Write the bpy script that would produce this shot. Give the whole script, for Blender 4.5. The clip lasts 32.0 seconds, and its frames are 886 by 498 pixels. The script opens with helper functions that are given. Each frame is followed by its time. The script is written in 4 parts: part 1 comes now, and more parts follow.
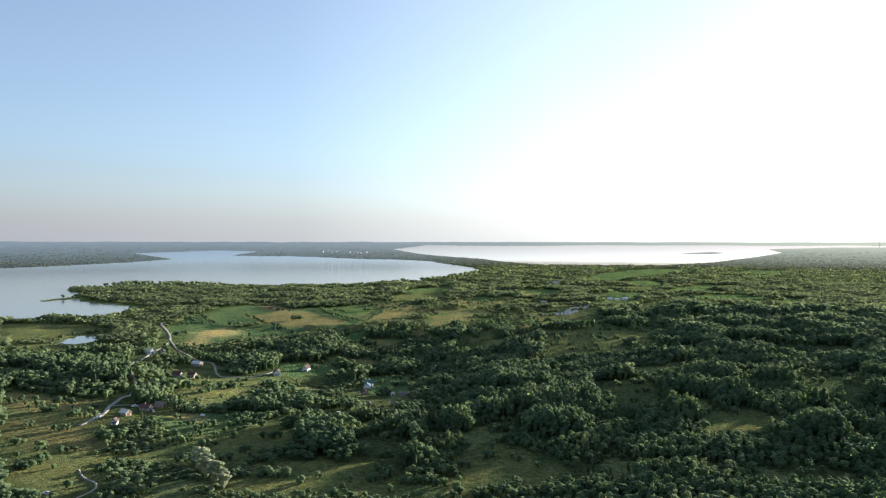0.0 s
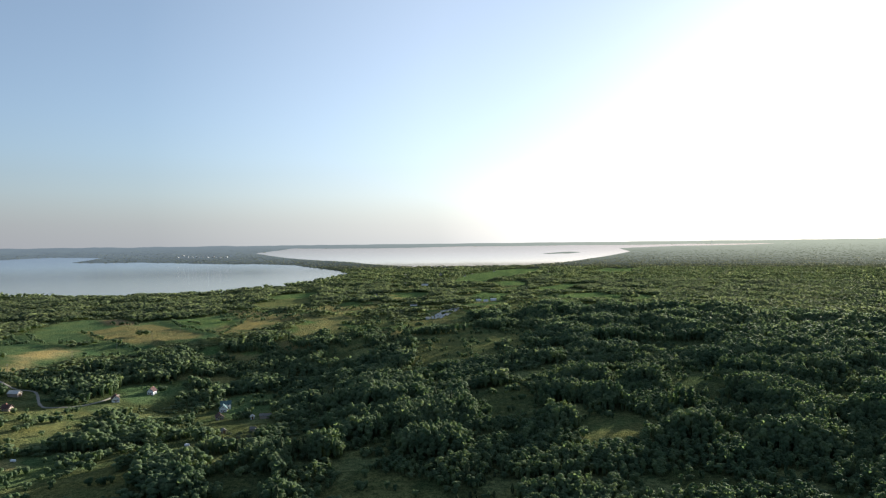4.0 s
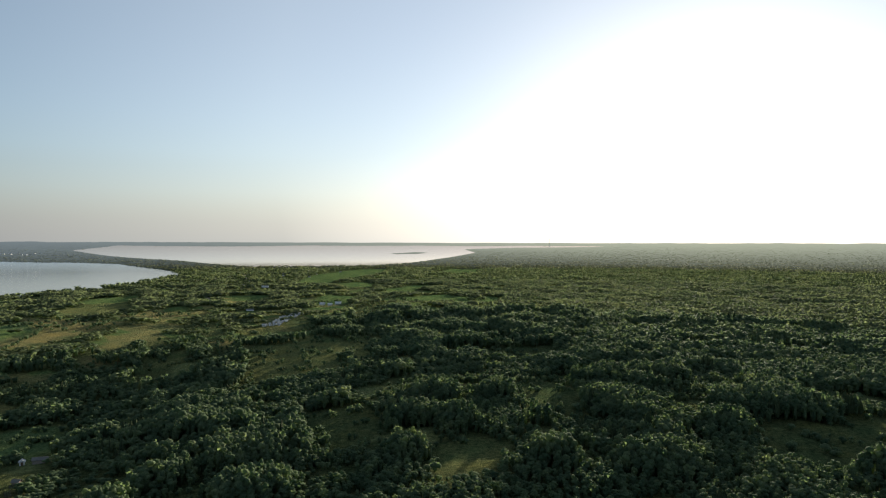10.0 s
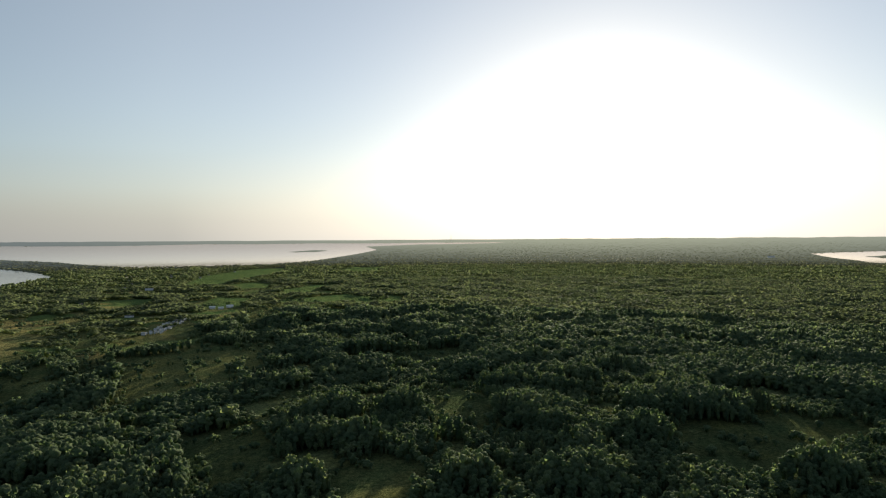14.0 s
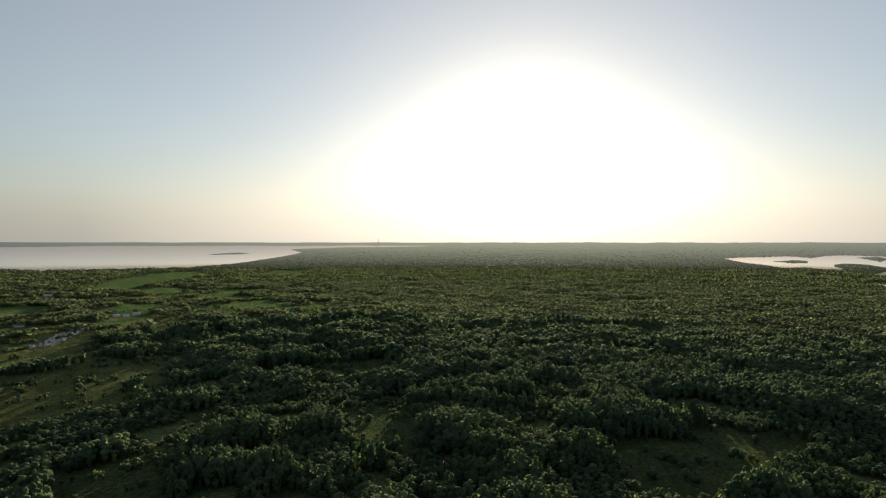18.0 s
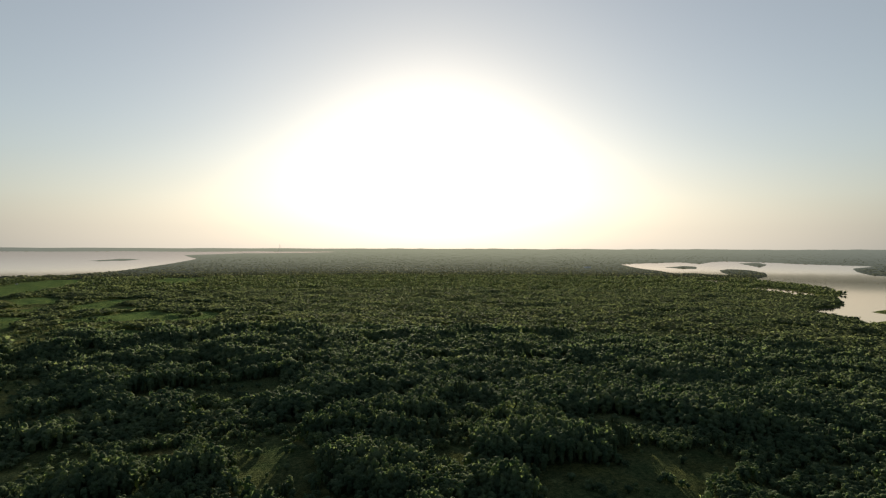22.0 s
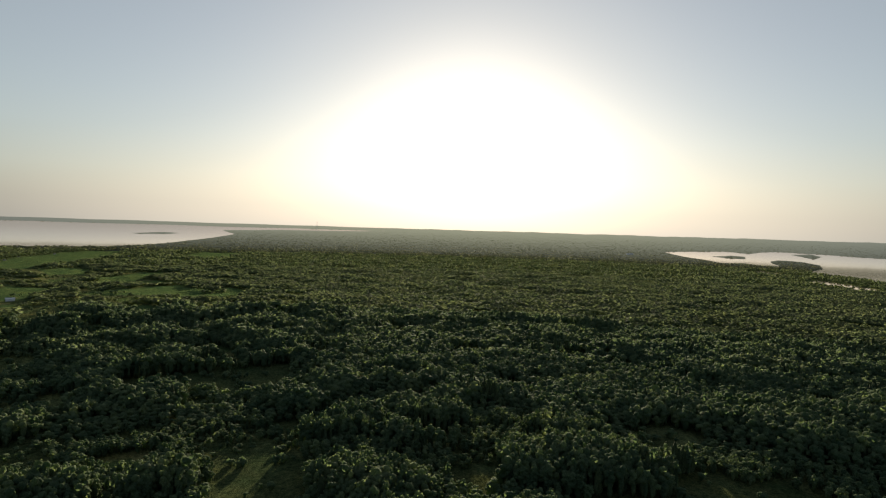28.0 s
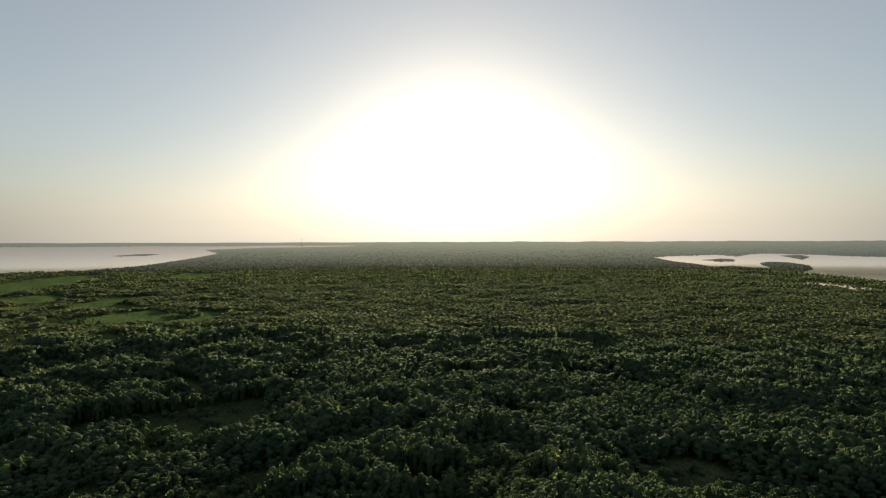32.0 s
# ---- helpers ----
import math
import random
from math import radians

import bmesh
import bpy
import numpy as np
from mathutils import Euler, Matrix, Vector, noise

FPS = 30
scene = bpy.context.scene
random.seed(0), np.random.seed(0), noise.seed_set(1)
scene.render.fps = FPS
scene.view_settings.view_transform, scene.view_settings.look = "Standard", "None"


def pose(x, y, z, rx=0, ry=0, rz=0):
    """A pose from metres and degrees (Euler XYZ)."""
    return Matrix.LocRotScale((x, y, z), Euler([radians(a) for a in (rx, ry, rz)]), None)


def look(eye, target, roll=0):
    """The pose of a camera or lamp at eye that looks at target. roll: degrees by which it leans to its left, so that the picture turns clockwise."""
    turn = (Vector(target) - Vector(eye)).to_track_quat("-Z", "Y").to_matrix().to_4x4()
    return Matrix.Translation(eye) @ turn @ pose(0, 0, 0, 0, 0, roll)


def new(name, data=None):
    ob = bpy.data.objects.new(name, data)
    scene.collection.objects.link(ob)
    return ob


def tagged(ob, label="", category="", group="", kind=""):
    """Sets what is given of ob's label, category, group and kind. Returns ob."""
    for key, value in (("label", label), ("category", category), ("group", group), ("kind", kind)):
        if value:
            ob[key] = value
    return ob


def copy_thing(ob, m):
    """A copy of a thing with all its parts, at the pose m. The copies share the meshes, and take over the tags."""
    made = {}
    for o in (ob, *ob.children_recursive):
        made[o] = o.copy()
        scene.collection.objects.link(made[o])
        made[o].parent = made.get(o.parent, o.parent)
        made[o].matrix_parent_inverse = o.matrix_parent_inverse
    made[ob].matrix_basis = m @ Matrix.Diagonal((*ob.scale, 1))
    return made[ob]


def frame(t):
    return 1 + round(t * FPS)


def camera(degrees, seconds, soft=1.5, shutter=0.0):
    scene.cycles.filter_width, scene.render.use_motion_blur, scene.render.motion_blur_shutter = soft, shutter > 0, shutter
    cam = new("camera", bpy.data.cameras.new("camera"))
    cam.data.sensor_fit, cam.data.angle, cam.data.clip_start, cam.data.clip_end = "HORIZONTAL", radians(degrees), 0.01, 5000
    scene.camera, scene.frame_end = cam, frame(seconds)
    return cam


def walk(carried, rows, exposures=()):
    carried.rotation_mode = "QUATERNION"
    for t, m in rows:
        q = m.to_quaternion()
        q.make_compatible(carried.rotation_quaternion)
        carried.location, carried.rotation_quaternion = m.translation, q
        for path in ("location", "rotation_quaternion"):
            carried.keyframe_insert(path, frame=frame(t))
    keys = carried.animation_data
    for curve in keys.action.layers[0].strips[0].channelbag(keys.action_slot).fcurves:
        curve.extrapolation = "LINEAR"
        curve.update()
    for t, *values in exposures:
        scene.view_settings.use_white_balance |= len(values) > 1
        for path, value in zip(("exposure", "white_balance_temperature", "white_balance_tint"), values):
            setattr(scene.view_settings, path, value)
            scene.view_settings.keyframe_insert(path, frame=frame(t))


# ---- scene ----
# ---- camera and its flight ----
cam = camera(68.5, 32.0, soft=1.25)
PATH = [
    (0, 0.0, 0.0, 120.0, 0.00, -0.55, 0.03),
    (0.5, -0.0, 4.9, 121.1, -0.93, -0.74, -0.83),
    (1, -0.6, 9.5, 121.7, -2.07, -0.73, -1.24),
    (1.5, -1.6, 13.8, 122.1, -3.89, -0.74, -1.92),
    (2, -2.5, 17.5, 122.5, -5.95, -0.81, -2.12),
    (2.5, -2.5, 21.2, 122.4, -7.96, -0.65, -1.50),
    (3, -1.4, 25.6, 122.0, -9.59, -0.46, -0.28),
    (3.5, 0.2, 30.4, 121.9, -10.61, -0.38, -0.33),
    (5.5, 5.4, 49.6, 122.6, -15.20, -0.66, -0.49),
    (6, 6.6, 54.4, 122.4, -16.43, -0.48, 0.07),
    (6.5, 8.2, 59.2, 122.5, -17.66, -0.36, 0.21),
    (7, 10.0, 63.6, 122.7, -18.62, -0.31, 0.20),
    (7.5, 11.9, 68.0, 123.1, -19.59, -0.29, -0.05),
    (8, 13.8, 72.5, 123.5, -20.61, -0.47, 0.44),
    (8.5, 15.7, 77.2, 123.7, -21.67, -0.74, 0.18),
    (9, 17.7, 81.8, 123.6, -22.80, -0.73, 0.21),
    (9.5, 20.0, 86.7, 123.9, -23.97, -0.74, 0.07),
    (10, 22.4, 91.7, 124.1, -24.96, -0.54, 0.11),
    (10.5, 24.8, 96.6, 124.3, -25.70, -0.45, -0.77),
    (11, 26.9, 101.5, 124.5, -27.29, -0.39, -0.12),
    (11.5, 29.0, 106.2, 124.5, -28.33, -0.42, -0.51),
    (12, 31.3, 110.7, 124.6, -29.43, -0.56, 0.21),
    (12.5, 33.6, 115.1, 124.7, -30.42, -0.67, 0.30),
    (13, 35.7, 119.6, 124.7, -31.17, -0.70, 0.02),
    (13.5, 38.2, 124.1, 125.0, -32.49, -0.82, -0.38),
    (15.5, 49.7, 141.0, 125.2, -36.20, -0.38, 0.53),
    (16, 52.5, 145.1, 125.4, -37.42, -0.26, 0.55),
    (16.5, 55.4, 148.7, 125.8, -38.44, -0.09, 1.05),
    (17, 58.4, 151.8, 126.3, -39.07, -0.08, 1.10),
    (17.5, 61.5, 154.7, 126.8, -39.44, -0.23, 1.13),
    (18, 64.1, 157.9, 127.1, -39.97, -0.60, 0.02),
    (18.5, 66.8, 161.7, 127.2, -41.33, -0.78, -0.04),
    (19, 70.1, 166.2, 127.0, -42.88, -0.96, 0.32),
    (19.5, 74.7, 171.0, 127.0, -43.95, -0.83, 0.46),
    (20, 79.8, 175.8, 127.0, -44.97, -0.61, 0.84),
    (20.5, 84.4, 180.3, 127.1, -45.86, -0.30, 1.00),
    (21, 88.5, 184.8, 127.1, -46.59, -0.03, 0.73),
    (21.5, 92.4, 189.3, 127.2, -47.28, 0.14, 0.43),
    (22, 96.0, 193.6, 127.2, -48.29, -0.05, 0.16),
    (22.5, 100.0, 197.1, 127.2, -49.18, -0.17, 0.08),
    (23, 105.0, 199.3, 127.2, -48.45, -0.66, 1.40),
    (23.5, 110.5, 200.6, 127.4, -45.56, -1.57, 3.44),
    (24, 115.4, 202.7, 127.7, -43.58, -1.88, 2.90),
    (24.5, 119.4, 206.0, 128.0, -42.58, -1.33, 1.79),
    (25, 122.6, 210.5, 128.2, -43.67, -0.50, -0.05),
    (25.5, 125.9, 215.5, 127.7, -46.04, 0.51, -1.64),
    (27.5, 146.5, 232.2, 124.8, -45.75, -1.54, 1.74),
    (28, 151.8, 235.9, 124.5, -44.94, -1.69, 1.74),
    (28.5, 157.1, 239.4, 124.4, -43.91, -1.34, 1.49),
    (29, 162.2, 243.0, 124.3, -43.18, -0.67, 0.89),
    (29.5, 167.4, 246.8, 124.6, -42.62, -0.03, 0.47),
    (30, 172.4, 250.7, 125.2, -41.99, 0.50, 0.23),
    (30.5, 176.8, 255.1, 125.3, -41.83, 0.25, 0.00),
    (31, 180.2, 260.1, 125.4, -42.88, -0.17, -0.73),
    (31.5, 183.2, 265.0, 125.6, -44.83, -0.50, -1.27),
    (32, 186.5, 269.3, 125.8, -46.04, -0.63, -0.17),
]
walk(cam, [(t, pose(x, y, z, 90 + pitch, 0, yaw) @ pose(0, 0, 0, 0, 0, roll)) for t, x, y, z, yaw, pitch, roll in PATH],
     [(0.0, 2.4, 5800, 12), (3.0, 2.06, 5800, 12), (6.0, 1.95, 5900, 11), (9.0, 1.75, 6100, 10), (13.0, 1.5, 6300, 10), (19.0, 1.2, 6600, 10), (25.0, 1.15, 6700, 10), (32.0, 1.1, 6700, 10)])

# ---- sky and sun ----
SUN_AZ, SUN_EL = 47.5, 7.0          # degrees clockwise from +y, degrees up
world = bpy.data.worlds.new("evening_sky")
scene.world = world
world.use_nodes = True
wn = world.node_tree
sky = wn.nodes.new("ShaderNodeTexSky")
sky.sky_type = "NISHITA"
sky.sun_disc = False
sky.sun_elevation, sky.sun_rotation = radians(SUN_EL), radians(SUN_AZ)
sky.altitude, sky.air_density, sky.dust_density, sky.ozone_density = 200, 1.0, 0.78, 2.5
soften = wn.nodes.new("ShaderNodeHueSaturation")      # milky summer air
soften.inputs["Saturation"].default_value = 0.68
wn.links.new(sky.outputs[0], soften.inputs["Color"])
to_sun = Vector((math.sin(radians(SUN_AZ)) * math.cos(radians(SUN_EL)), math.cos(radians(SUN_AZ)) * math.cos(radians(SUN_EL)), math.sin(radians(SUN_EL))))
view = wn.nodes.new("ShaderNodeTexCoord").outputs["Generated"]
up = wn.nodes.new("ShaderNodeSeparateXYZ")
wn.links.new(view, up.inputs[0])
near_sun = wn.nodes.new("ShaderNodeVectorMath")
near_sun.operation = "DOT_PRODUCT"
near_sun.inputs[1].default_value = to_sun
wn.links.new(view, near_sun.inputs[0])


def sky_ramp(fac, scale, stops):
    """A colour along fac, brighter than a ramp alone can hold."""
    n = wn.nodes.new("ShaderNodeValToRGB")
    e = n.color_ramp.elements
    while len(e) < len(stops):
        e.new(0.5)
    for el, (p, c) in zip(e, stops):
        el.position, el.color = p, (*(v / scale for v in c), 1)
    wn.links.new(fac, n.inputs[0])
    big = wn.nodes.new("ShaderNodeVectorMath")
    big.operation = "SCALE"
    big.inputs["Scale"].default_value = scale
    wn.links.new(n.outputs[0], big.inputs[0])
    return big.outputs[0]


def sky_mix(fac, a, b, mode):
    n = wn.nodes.new("ShaderNodeMix")
    n.data_type, n.blend_type, n.clamp_result = "RGBA", mode, False
    if isinstance(fac, float):
        n.inputs[0].default_value = fac
    else:
        wn.links.new(fac, n.inputs[0])
    wn.links.new(a, n.inputs[6])
    wn.links.new(b, n.inputs[7])
    return n.outputs[2]


milk = sky_ramp(near_sun.outputs["Value"], 2.0, [(0.0, (0.3, 0.4, 0.56)), (0.5, (0.5, 0.63, 0.7)), (0.8, (1.4, 1.45, 1.38)), (0.96, (1.3, 1.38, 1.45)), (1.0, (0.9, 1.05, 1.2))])
haze = sky_ramp(near_sun.outputs["Value"], 12.0, [(0.0, (1.9, 1.85, 1.85)), (0.5, (2.58, 2.56, 2.42)), (0.8, (4.2, 4.1, 3.65)), (0.96, (8.3, 7.7, 6.6)), (1.0, (10.0, 9.0, 7.4))])
depth = sky_ramp(up.outputs["Z"], 1.0, [(0.0, (0.94,) * 3), (0.03, (0.78,) * 3), (0.075, (0.34,) * 3), (0.13, (0.06,) * 3), (0.18, (0.0,) * 3)])
whole = sky_mix(depth, sky_mix(1.0, soften.outputs[0], milk, "ADD"), haze, "MIX")
wn.links.new(whole, wn.nodes["Background"].inputs[0])
wn.nodes["Background"].inputs[1].default_value = 0.045
sun = new("sun", bpy.data.lights.new("sun", "SUN"))
sun.data.energy, sun.data.angle, sun.data.color = 3.7, radians(3.0), (1.0, 0.88, 0.71)
sun.matrix_world = look(to_sun * 900, (0, 0, 0))


# ---- materials ----
def material(name, rough=0.9, spec=0.3):
    m = bpy.data.materials.new(name)
    m.use_nodes = True
    b = m.node_tree.nodes["Principled BSDF"]
    b.inputs["Roughness"].default_value = rough
    b.inputs["Specular IOR Level"].default_value = spec
    return m, m.node_tree, b


def ramp(nt, fac, stops):
    n = nt.nodes.new("ShaderNodeValToRGB")
    e = n.color_ramp.elements
    while len(e) < len(stops):
        e.new(0.5)
    for el, (p, c) in zip(e, stops):
        el.position, el.color = p, (*c, 1)
    nt.links.new(fac, n.inputs[0])
    return n.outputs[0]


def noise_tex(nt, scale, detail=4, space="Object", rough=0.55):
    tc = nt.nodes.new("ShaderNodeNewGeometry" if space == "Position" else "ShaderNodeTexCoord")
    n = nt.nodes.new("ShaderNodeTexNoise")
    n.inputs["Scale"].default_value, n.inputs["Detail"].default_value, n.inputs["Roughness"].default_value = scale, detail, rough
    nt.links.new(tc.outputs[space], n.inputs["Vector"])
    return n.outputs["Fac"]


def mix(nt, fac, a, b, mode="MIX"):
    n = nt.nodes.new("ShaderNodeMix")
    n.data_type, n.blend_type = "RGBA", mode
    for sock, v in ((n.inputs[0], fac), (n.inputs[6], a), (n.inputs[7], b)):
        if hasattr(v, "links"):
            nt.links.new(v, sock)
        else:
            sock.default_value = v if isinstance(v, float) else (*v, 1)
    return n.outputs[2]


def bump(nt, bsdf, height, strength, distance):
    n = nt.nodes.new("ShaderNodeBump")
    n.inputs["Strength"].default_value, n.inputs["Distance"].default_value = strength, distance
    nt.links.new(height, n.inputs["Height"])
    nt.links.new(n.outputs[0], bsdf.inputs["Normal"])


def leaf_material(name, dark, mid, light, through_light=0.45):
    """Foliage whose tone differs from tree to tree."""
    m, nt, b = material(name, 0.85, 0.03)
    own = nt.nodes.new("ShaderNodeAttribute")
    own.attribute_name = "tone"
    add = nt.nodes.new("ShaderNodeMath")
    add.operation = "ADD"
    nt.links.new(own.outputs["Fac"], add.inputs[0])
    nt.links.new(nt.nodes.new("ShaderNodeObjectInfo").outputs["Random"], add.inputs[1])
    part_of = nt.nodes.new("ShaderNodeMath")
    part_of.operation = "FRACT"
    nt.links.new(add.outputs[0], part_of.inputs[0])
    tone = ramp(nt, part_of.outputs[0], [(0.0, dark), (0.55, mid), (1.0, light)])
    fine = ramp(nt, noise_tex(nt, 1.3, 5, "Position", 0.65), [(0.3, (0.6, 0.64, 0.62)), (0.7, (1.4, 1.36, 1.28))])
    broad = ramp(nt, noise_tex(nt, 0.012, 3, "Position"), [(0.3, (0.8, 0.86, 0.8)), (0.7, (1.2, 1.12, 1.0))])
    each = ramp(nt, noise_tex(nt, 0.11, 2, "Position"), [(0.35, (0.76, 0.82, 0.78)), (0.65, (1.2, 1.14, 1.08))])
    col = mix(nt, 1.0, mix(nt, 1.0, mix(nt, 1.0, tone, fine, "MULTIPLY"), broad, "MULTIPLY"), each, "MULTIPLY")
    nt.links.new(col, b.inputs["Base Color"])
    bump(nt, b, noise_tex(nt, 1.5, 4, "Position", 0.6), 0.6, 0.9)
    b.inputs["Sheen Weight"].default_value, b.inputs["Sheen Roughness"].default_value = 0.2, 0.5
    b.inputs["Sheen Tint"].default_value = (0.66, 0.72, 0.34, 1)
    tr = nt.nodes.new("ShaderNodeBsdfTranslucent")
    nt.links.new(mix(nt, 1.0, col, (1.9, 1.85, 1.2), "MULTIPLY"), tr.inputs[0])
    ms = nt.nodes.new("ShaderNodeMixShader")
    ms.inputs[0].default_value = through_light
    nt.links.new(b.outputs[0], ms.inputs[1])
    nt.links.new(tr.outputs[0], ms.inputs[2])
    nt.links.new(ms.outputs[0], nt.nodes["Material Output"].inputs[0])
    return m


LEAF = leaf_material("leaves", (0.062, 0.1, 0.067), (0.094, 0.138, 0.09), (0.138, 0.182, 0.112))
# copy of the leaves with far haze's brightness put into paler, translucent colour
LEAF_FAR_HAZED = leaf_material("far_leaves_hazed", (0.1, 0.13, 0.092), (0.116, 0.148, 0.104), (0.132, 0.164, 0.114), through_light=0.6)
LEAF_PALE = leaf_material("willow_leaves", (0.15, 0.172, 0.128), (0.18, 0.204, 0.156), (0.21, 0.234, 0.18), through_light=0.25)
NEEDLE = leaf_material("needles", (0.032, 0.05, 0.03), (0.045, 0.064, 0.037), (0.06, 0.08, 0.044), through_light=0.15)

BARK, nt, b = material("bark", 0.95)
nt.links.new(ramp(nt, noise_tex(nt, 3.0), [(0.3, (0.05, 0.038, 0.028)), (0.7, (0.16, 0.13, 0.1))]), b.inputs["Base Color"])

GROUND, nt, b = material("ground_cover", 1.0, 0.0)
att = nt.nodes.new("ShaderNodeAttribute")
att.attribute_name = "cover"
g1 = ramp(nt, noise_tex(nt, 0.028, 5), [(0.32, (0.68, 0.84, 0.8)), (0.5, (1.0, 1.0, 0.95)), (0.68, (1.22, 1.12, 0.92))])
g2 = ramp(nt, noise_tex(nt, 0.35, 6, rough=0.7), [(0.32, (0.4, 0.48, 0.44)), (0.68, (1.75, 1.6, 1.35))])
g3 = ramp(nt, noise_tex(nt, 1.4, 3), [(0.35, (0.75, 0.78, 0.76)), (0.65, (1.28, 1.24, 1.15))])
gc = mix(nt, 1.0, mix(nt, 1.0, mix(nt, 1.0, att.outputs["Color"], g1, "MULTIPLY"), g2, "MULTIPLY"), g3, "MULTIPLY")
nt.links.new(gc, b.inputs["Base Color"])
bump(nt, b, noise_tex(nt, 0.6, 6, rough=0.75), 1.0, 2.2)

WATER, nt, b = material("lake_water", 0.14, 0.5)
b.inputs["Base Color"].default_value = (0.93, 0.89, 0.84, 1)
b.inputs["IOR"].default_value = 1.33
b.inputs["Metallic"].default_value = 0.9
b.inputs["Specular Tint"].default_value = (0.72, 0.7, 0.67, 1)
bump(nt, b, noise_tex(nt, 0.06, 5), 0.06, 0.4)

# cream of the low sky put into the colour, beyond what water mirrors
WATER_SKY_TINT, nt, b = material("far_lake_water_sky_tint", 0.07, 0.5)
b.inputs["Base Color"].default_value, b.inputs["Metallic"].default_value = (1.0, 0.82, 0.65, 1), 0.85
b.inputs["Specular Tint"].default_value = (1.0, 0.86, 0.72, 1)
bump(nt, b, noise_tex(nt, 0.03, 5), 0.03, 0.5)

DISTANCE, nt, b = material("glowing_distant_land", 1.0, 0.0)
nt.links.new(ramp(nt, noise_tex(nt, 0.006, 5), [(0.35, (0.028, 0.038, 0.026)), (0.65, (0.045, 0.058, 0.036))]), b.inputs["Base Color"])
# haze is put in as emission, its colour stored per point
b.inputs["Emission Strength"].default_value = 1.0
haze_glow = nt.nodes.new("ShaderNodeAttribute")
haze_glow.attribute_name = "haze_glow"
nt.links.new(haze_glow.outputs["Color"], b.inputs["Emission Color"])
# horizon leaves: paler colour plus emission stand in for haze
LEAF_EDGE = leaf_material("glowing_distant_leaves", (0.1, 0.116, 0.088), (0.11, 0.126, 0.096), (0.12, 0.136, 0.104), through_light=0.6)
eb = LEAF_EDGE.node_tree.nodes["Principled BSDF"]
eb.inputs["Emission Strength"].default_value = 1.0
haze_glow = LEAF_EDGE.node_tree.nodes.new("ShaderNodeAttribute")
haze_glow.attribute_name = "haze_glow"
LEAF_EDGE.node_tree.links.new(haze_glow.outputs["Color"], eb.inputs["Emission Color"])

ROAD, nt, b = material("gravel_road", 0.95, 0.2)
nt.links.new(ramp(nt, noise_tex(nt, 0.5, 5), [(0.3, (0.22, 0.2, 0.165)), (0.7, (0.33, 0.3, 0.245))]), b.inputs["Base Color"])


def plain(name, dark, light, scale=1.5, rough=0.8, spec=0.3):
    m, nt, b = material(name, rough, spec)
    nt.links.new(ramp(nt, noise_tex(nt, scale, 5), [(0.3, dark), (0.7, light)]), b.inputs["Base Color"])
    return m


WHITE = plain("white_render", (0.68, 0.67, 0.64), (0.82, 0.81, 0.78))
TIMBER = plain("weathered_boards", (0.2, 0.17, 0.14), (0.34, 0.29, 0.24), 2.5)
OCHRE = plain("ochre_boards", (0.27, 0.215, 0.15), (0.37, 0.3, 0.21), 2.0)
RED_TILE = plain("red_roof_tiles", (0.07, 0.044, 0.042), (0.11, 0.066, 0.062), 1.2, 0.9, 0.1)
BROWN_TILE = plain("brown_roof_tiles", (0.07, 0.045, 0.04), (0.12, 0.075, 0.065), 1.2, 0.9, 0.1)
SLATE = plain("grey_slate_sheets", (0.125, 0.12, 0.105), (0.2, 0.192, 0.17), 0.8, 0.95, 0.05)
TEAL_METAL = plain("blue_green_metal_sheet", (0.06, 0.11, 0.11), (0.1, 0.16, 0.16), 0.7, 0.85, 0.1)
PALE_METAL = plain("pale_zinc_sheet", (0.44, 0.425, 0.39), (0.58, 0.56, 0.52), 0.6, 0.85, 0.1)
SOIL = plain("dug_soil", (0.07, 0.05, 0.035), (0.12, 0.09, 0.065), 2.0, 0.98, 0.05)
BRICK = plain("chimney_brick", (0.25, 0.1, 0.07), (0.36, 0.16, 0.11), 3.0)
CAR_PAINT = plain("white_car_paint", (0.72, 0.73, 0.74), (0.8, 0.8, 0.8), 0.4, 0.3, 0.5)
RUBBER = plain("tyre_rubber", (0.02, 0.02, 0.02), (0.035, 0.035, 0.035), 5.0)
STEEL = plain("galvanised_steel", (0.3, 0.31, 0.32), (0.42, 0.43, 0.44), 2.0, 0.5, 0.5)
FRAME = plain("window_frame_paint", (0.6, 0.59, 0.56), (0.72, 0.71, 0.68), 3.0)
DOOR = plain("brown_door_paint", (0.12, 0.07, 0.04), (0.18, 0.11, 0.07), 3.0)
GLASS, nt, b = material("window_glass", 0.05, 0.6)
b.inputs["Base Color"].default_value = (0.03, 0.035, 0.04, 1)

# ---- the lie of the land ----
HUB = np.array([90.0, 150.0])       # middle of the flight
EYE_Z, NEAR_R, FAR_R = 123.0, 3000.0, 4750.0


def stretch(r):
    """Distance by which the land beyond NEAR_R lies farther in truth than it is built."""
    u = np.clip((r - NEAR_R) / (FAR_R - NEAR_R), 0, 0.985)
    return np.where(r > NEAR_R, NEAR_R + (FAR_R - NEAR_R) * u / (1 - u), np.maximum(r, 1.0))


def bell(x, y, a, b, s):
    return np.exp(-((x - a) ** 2 + (y - b) ** 2) / (2 * s * s))


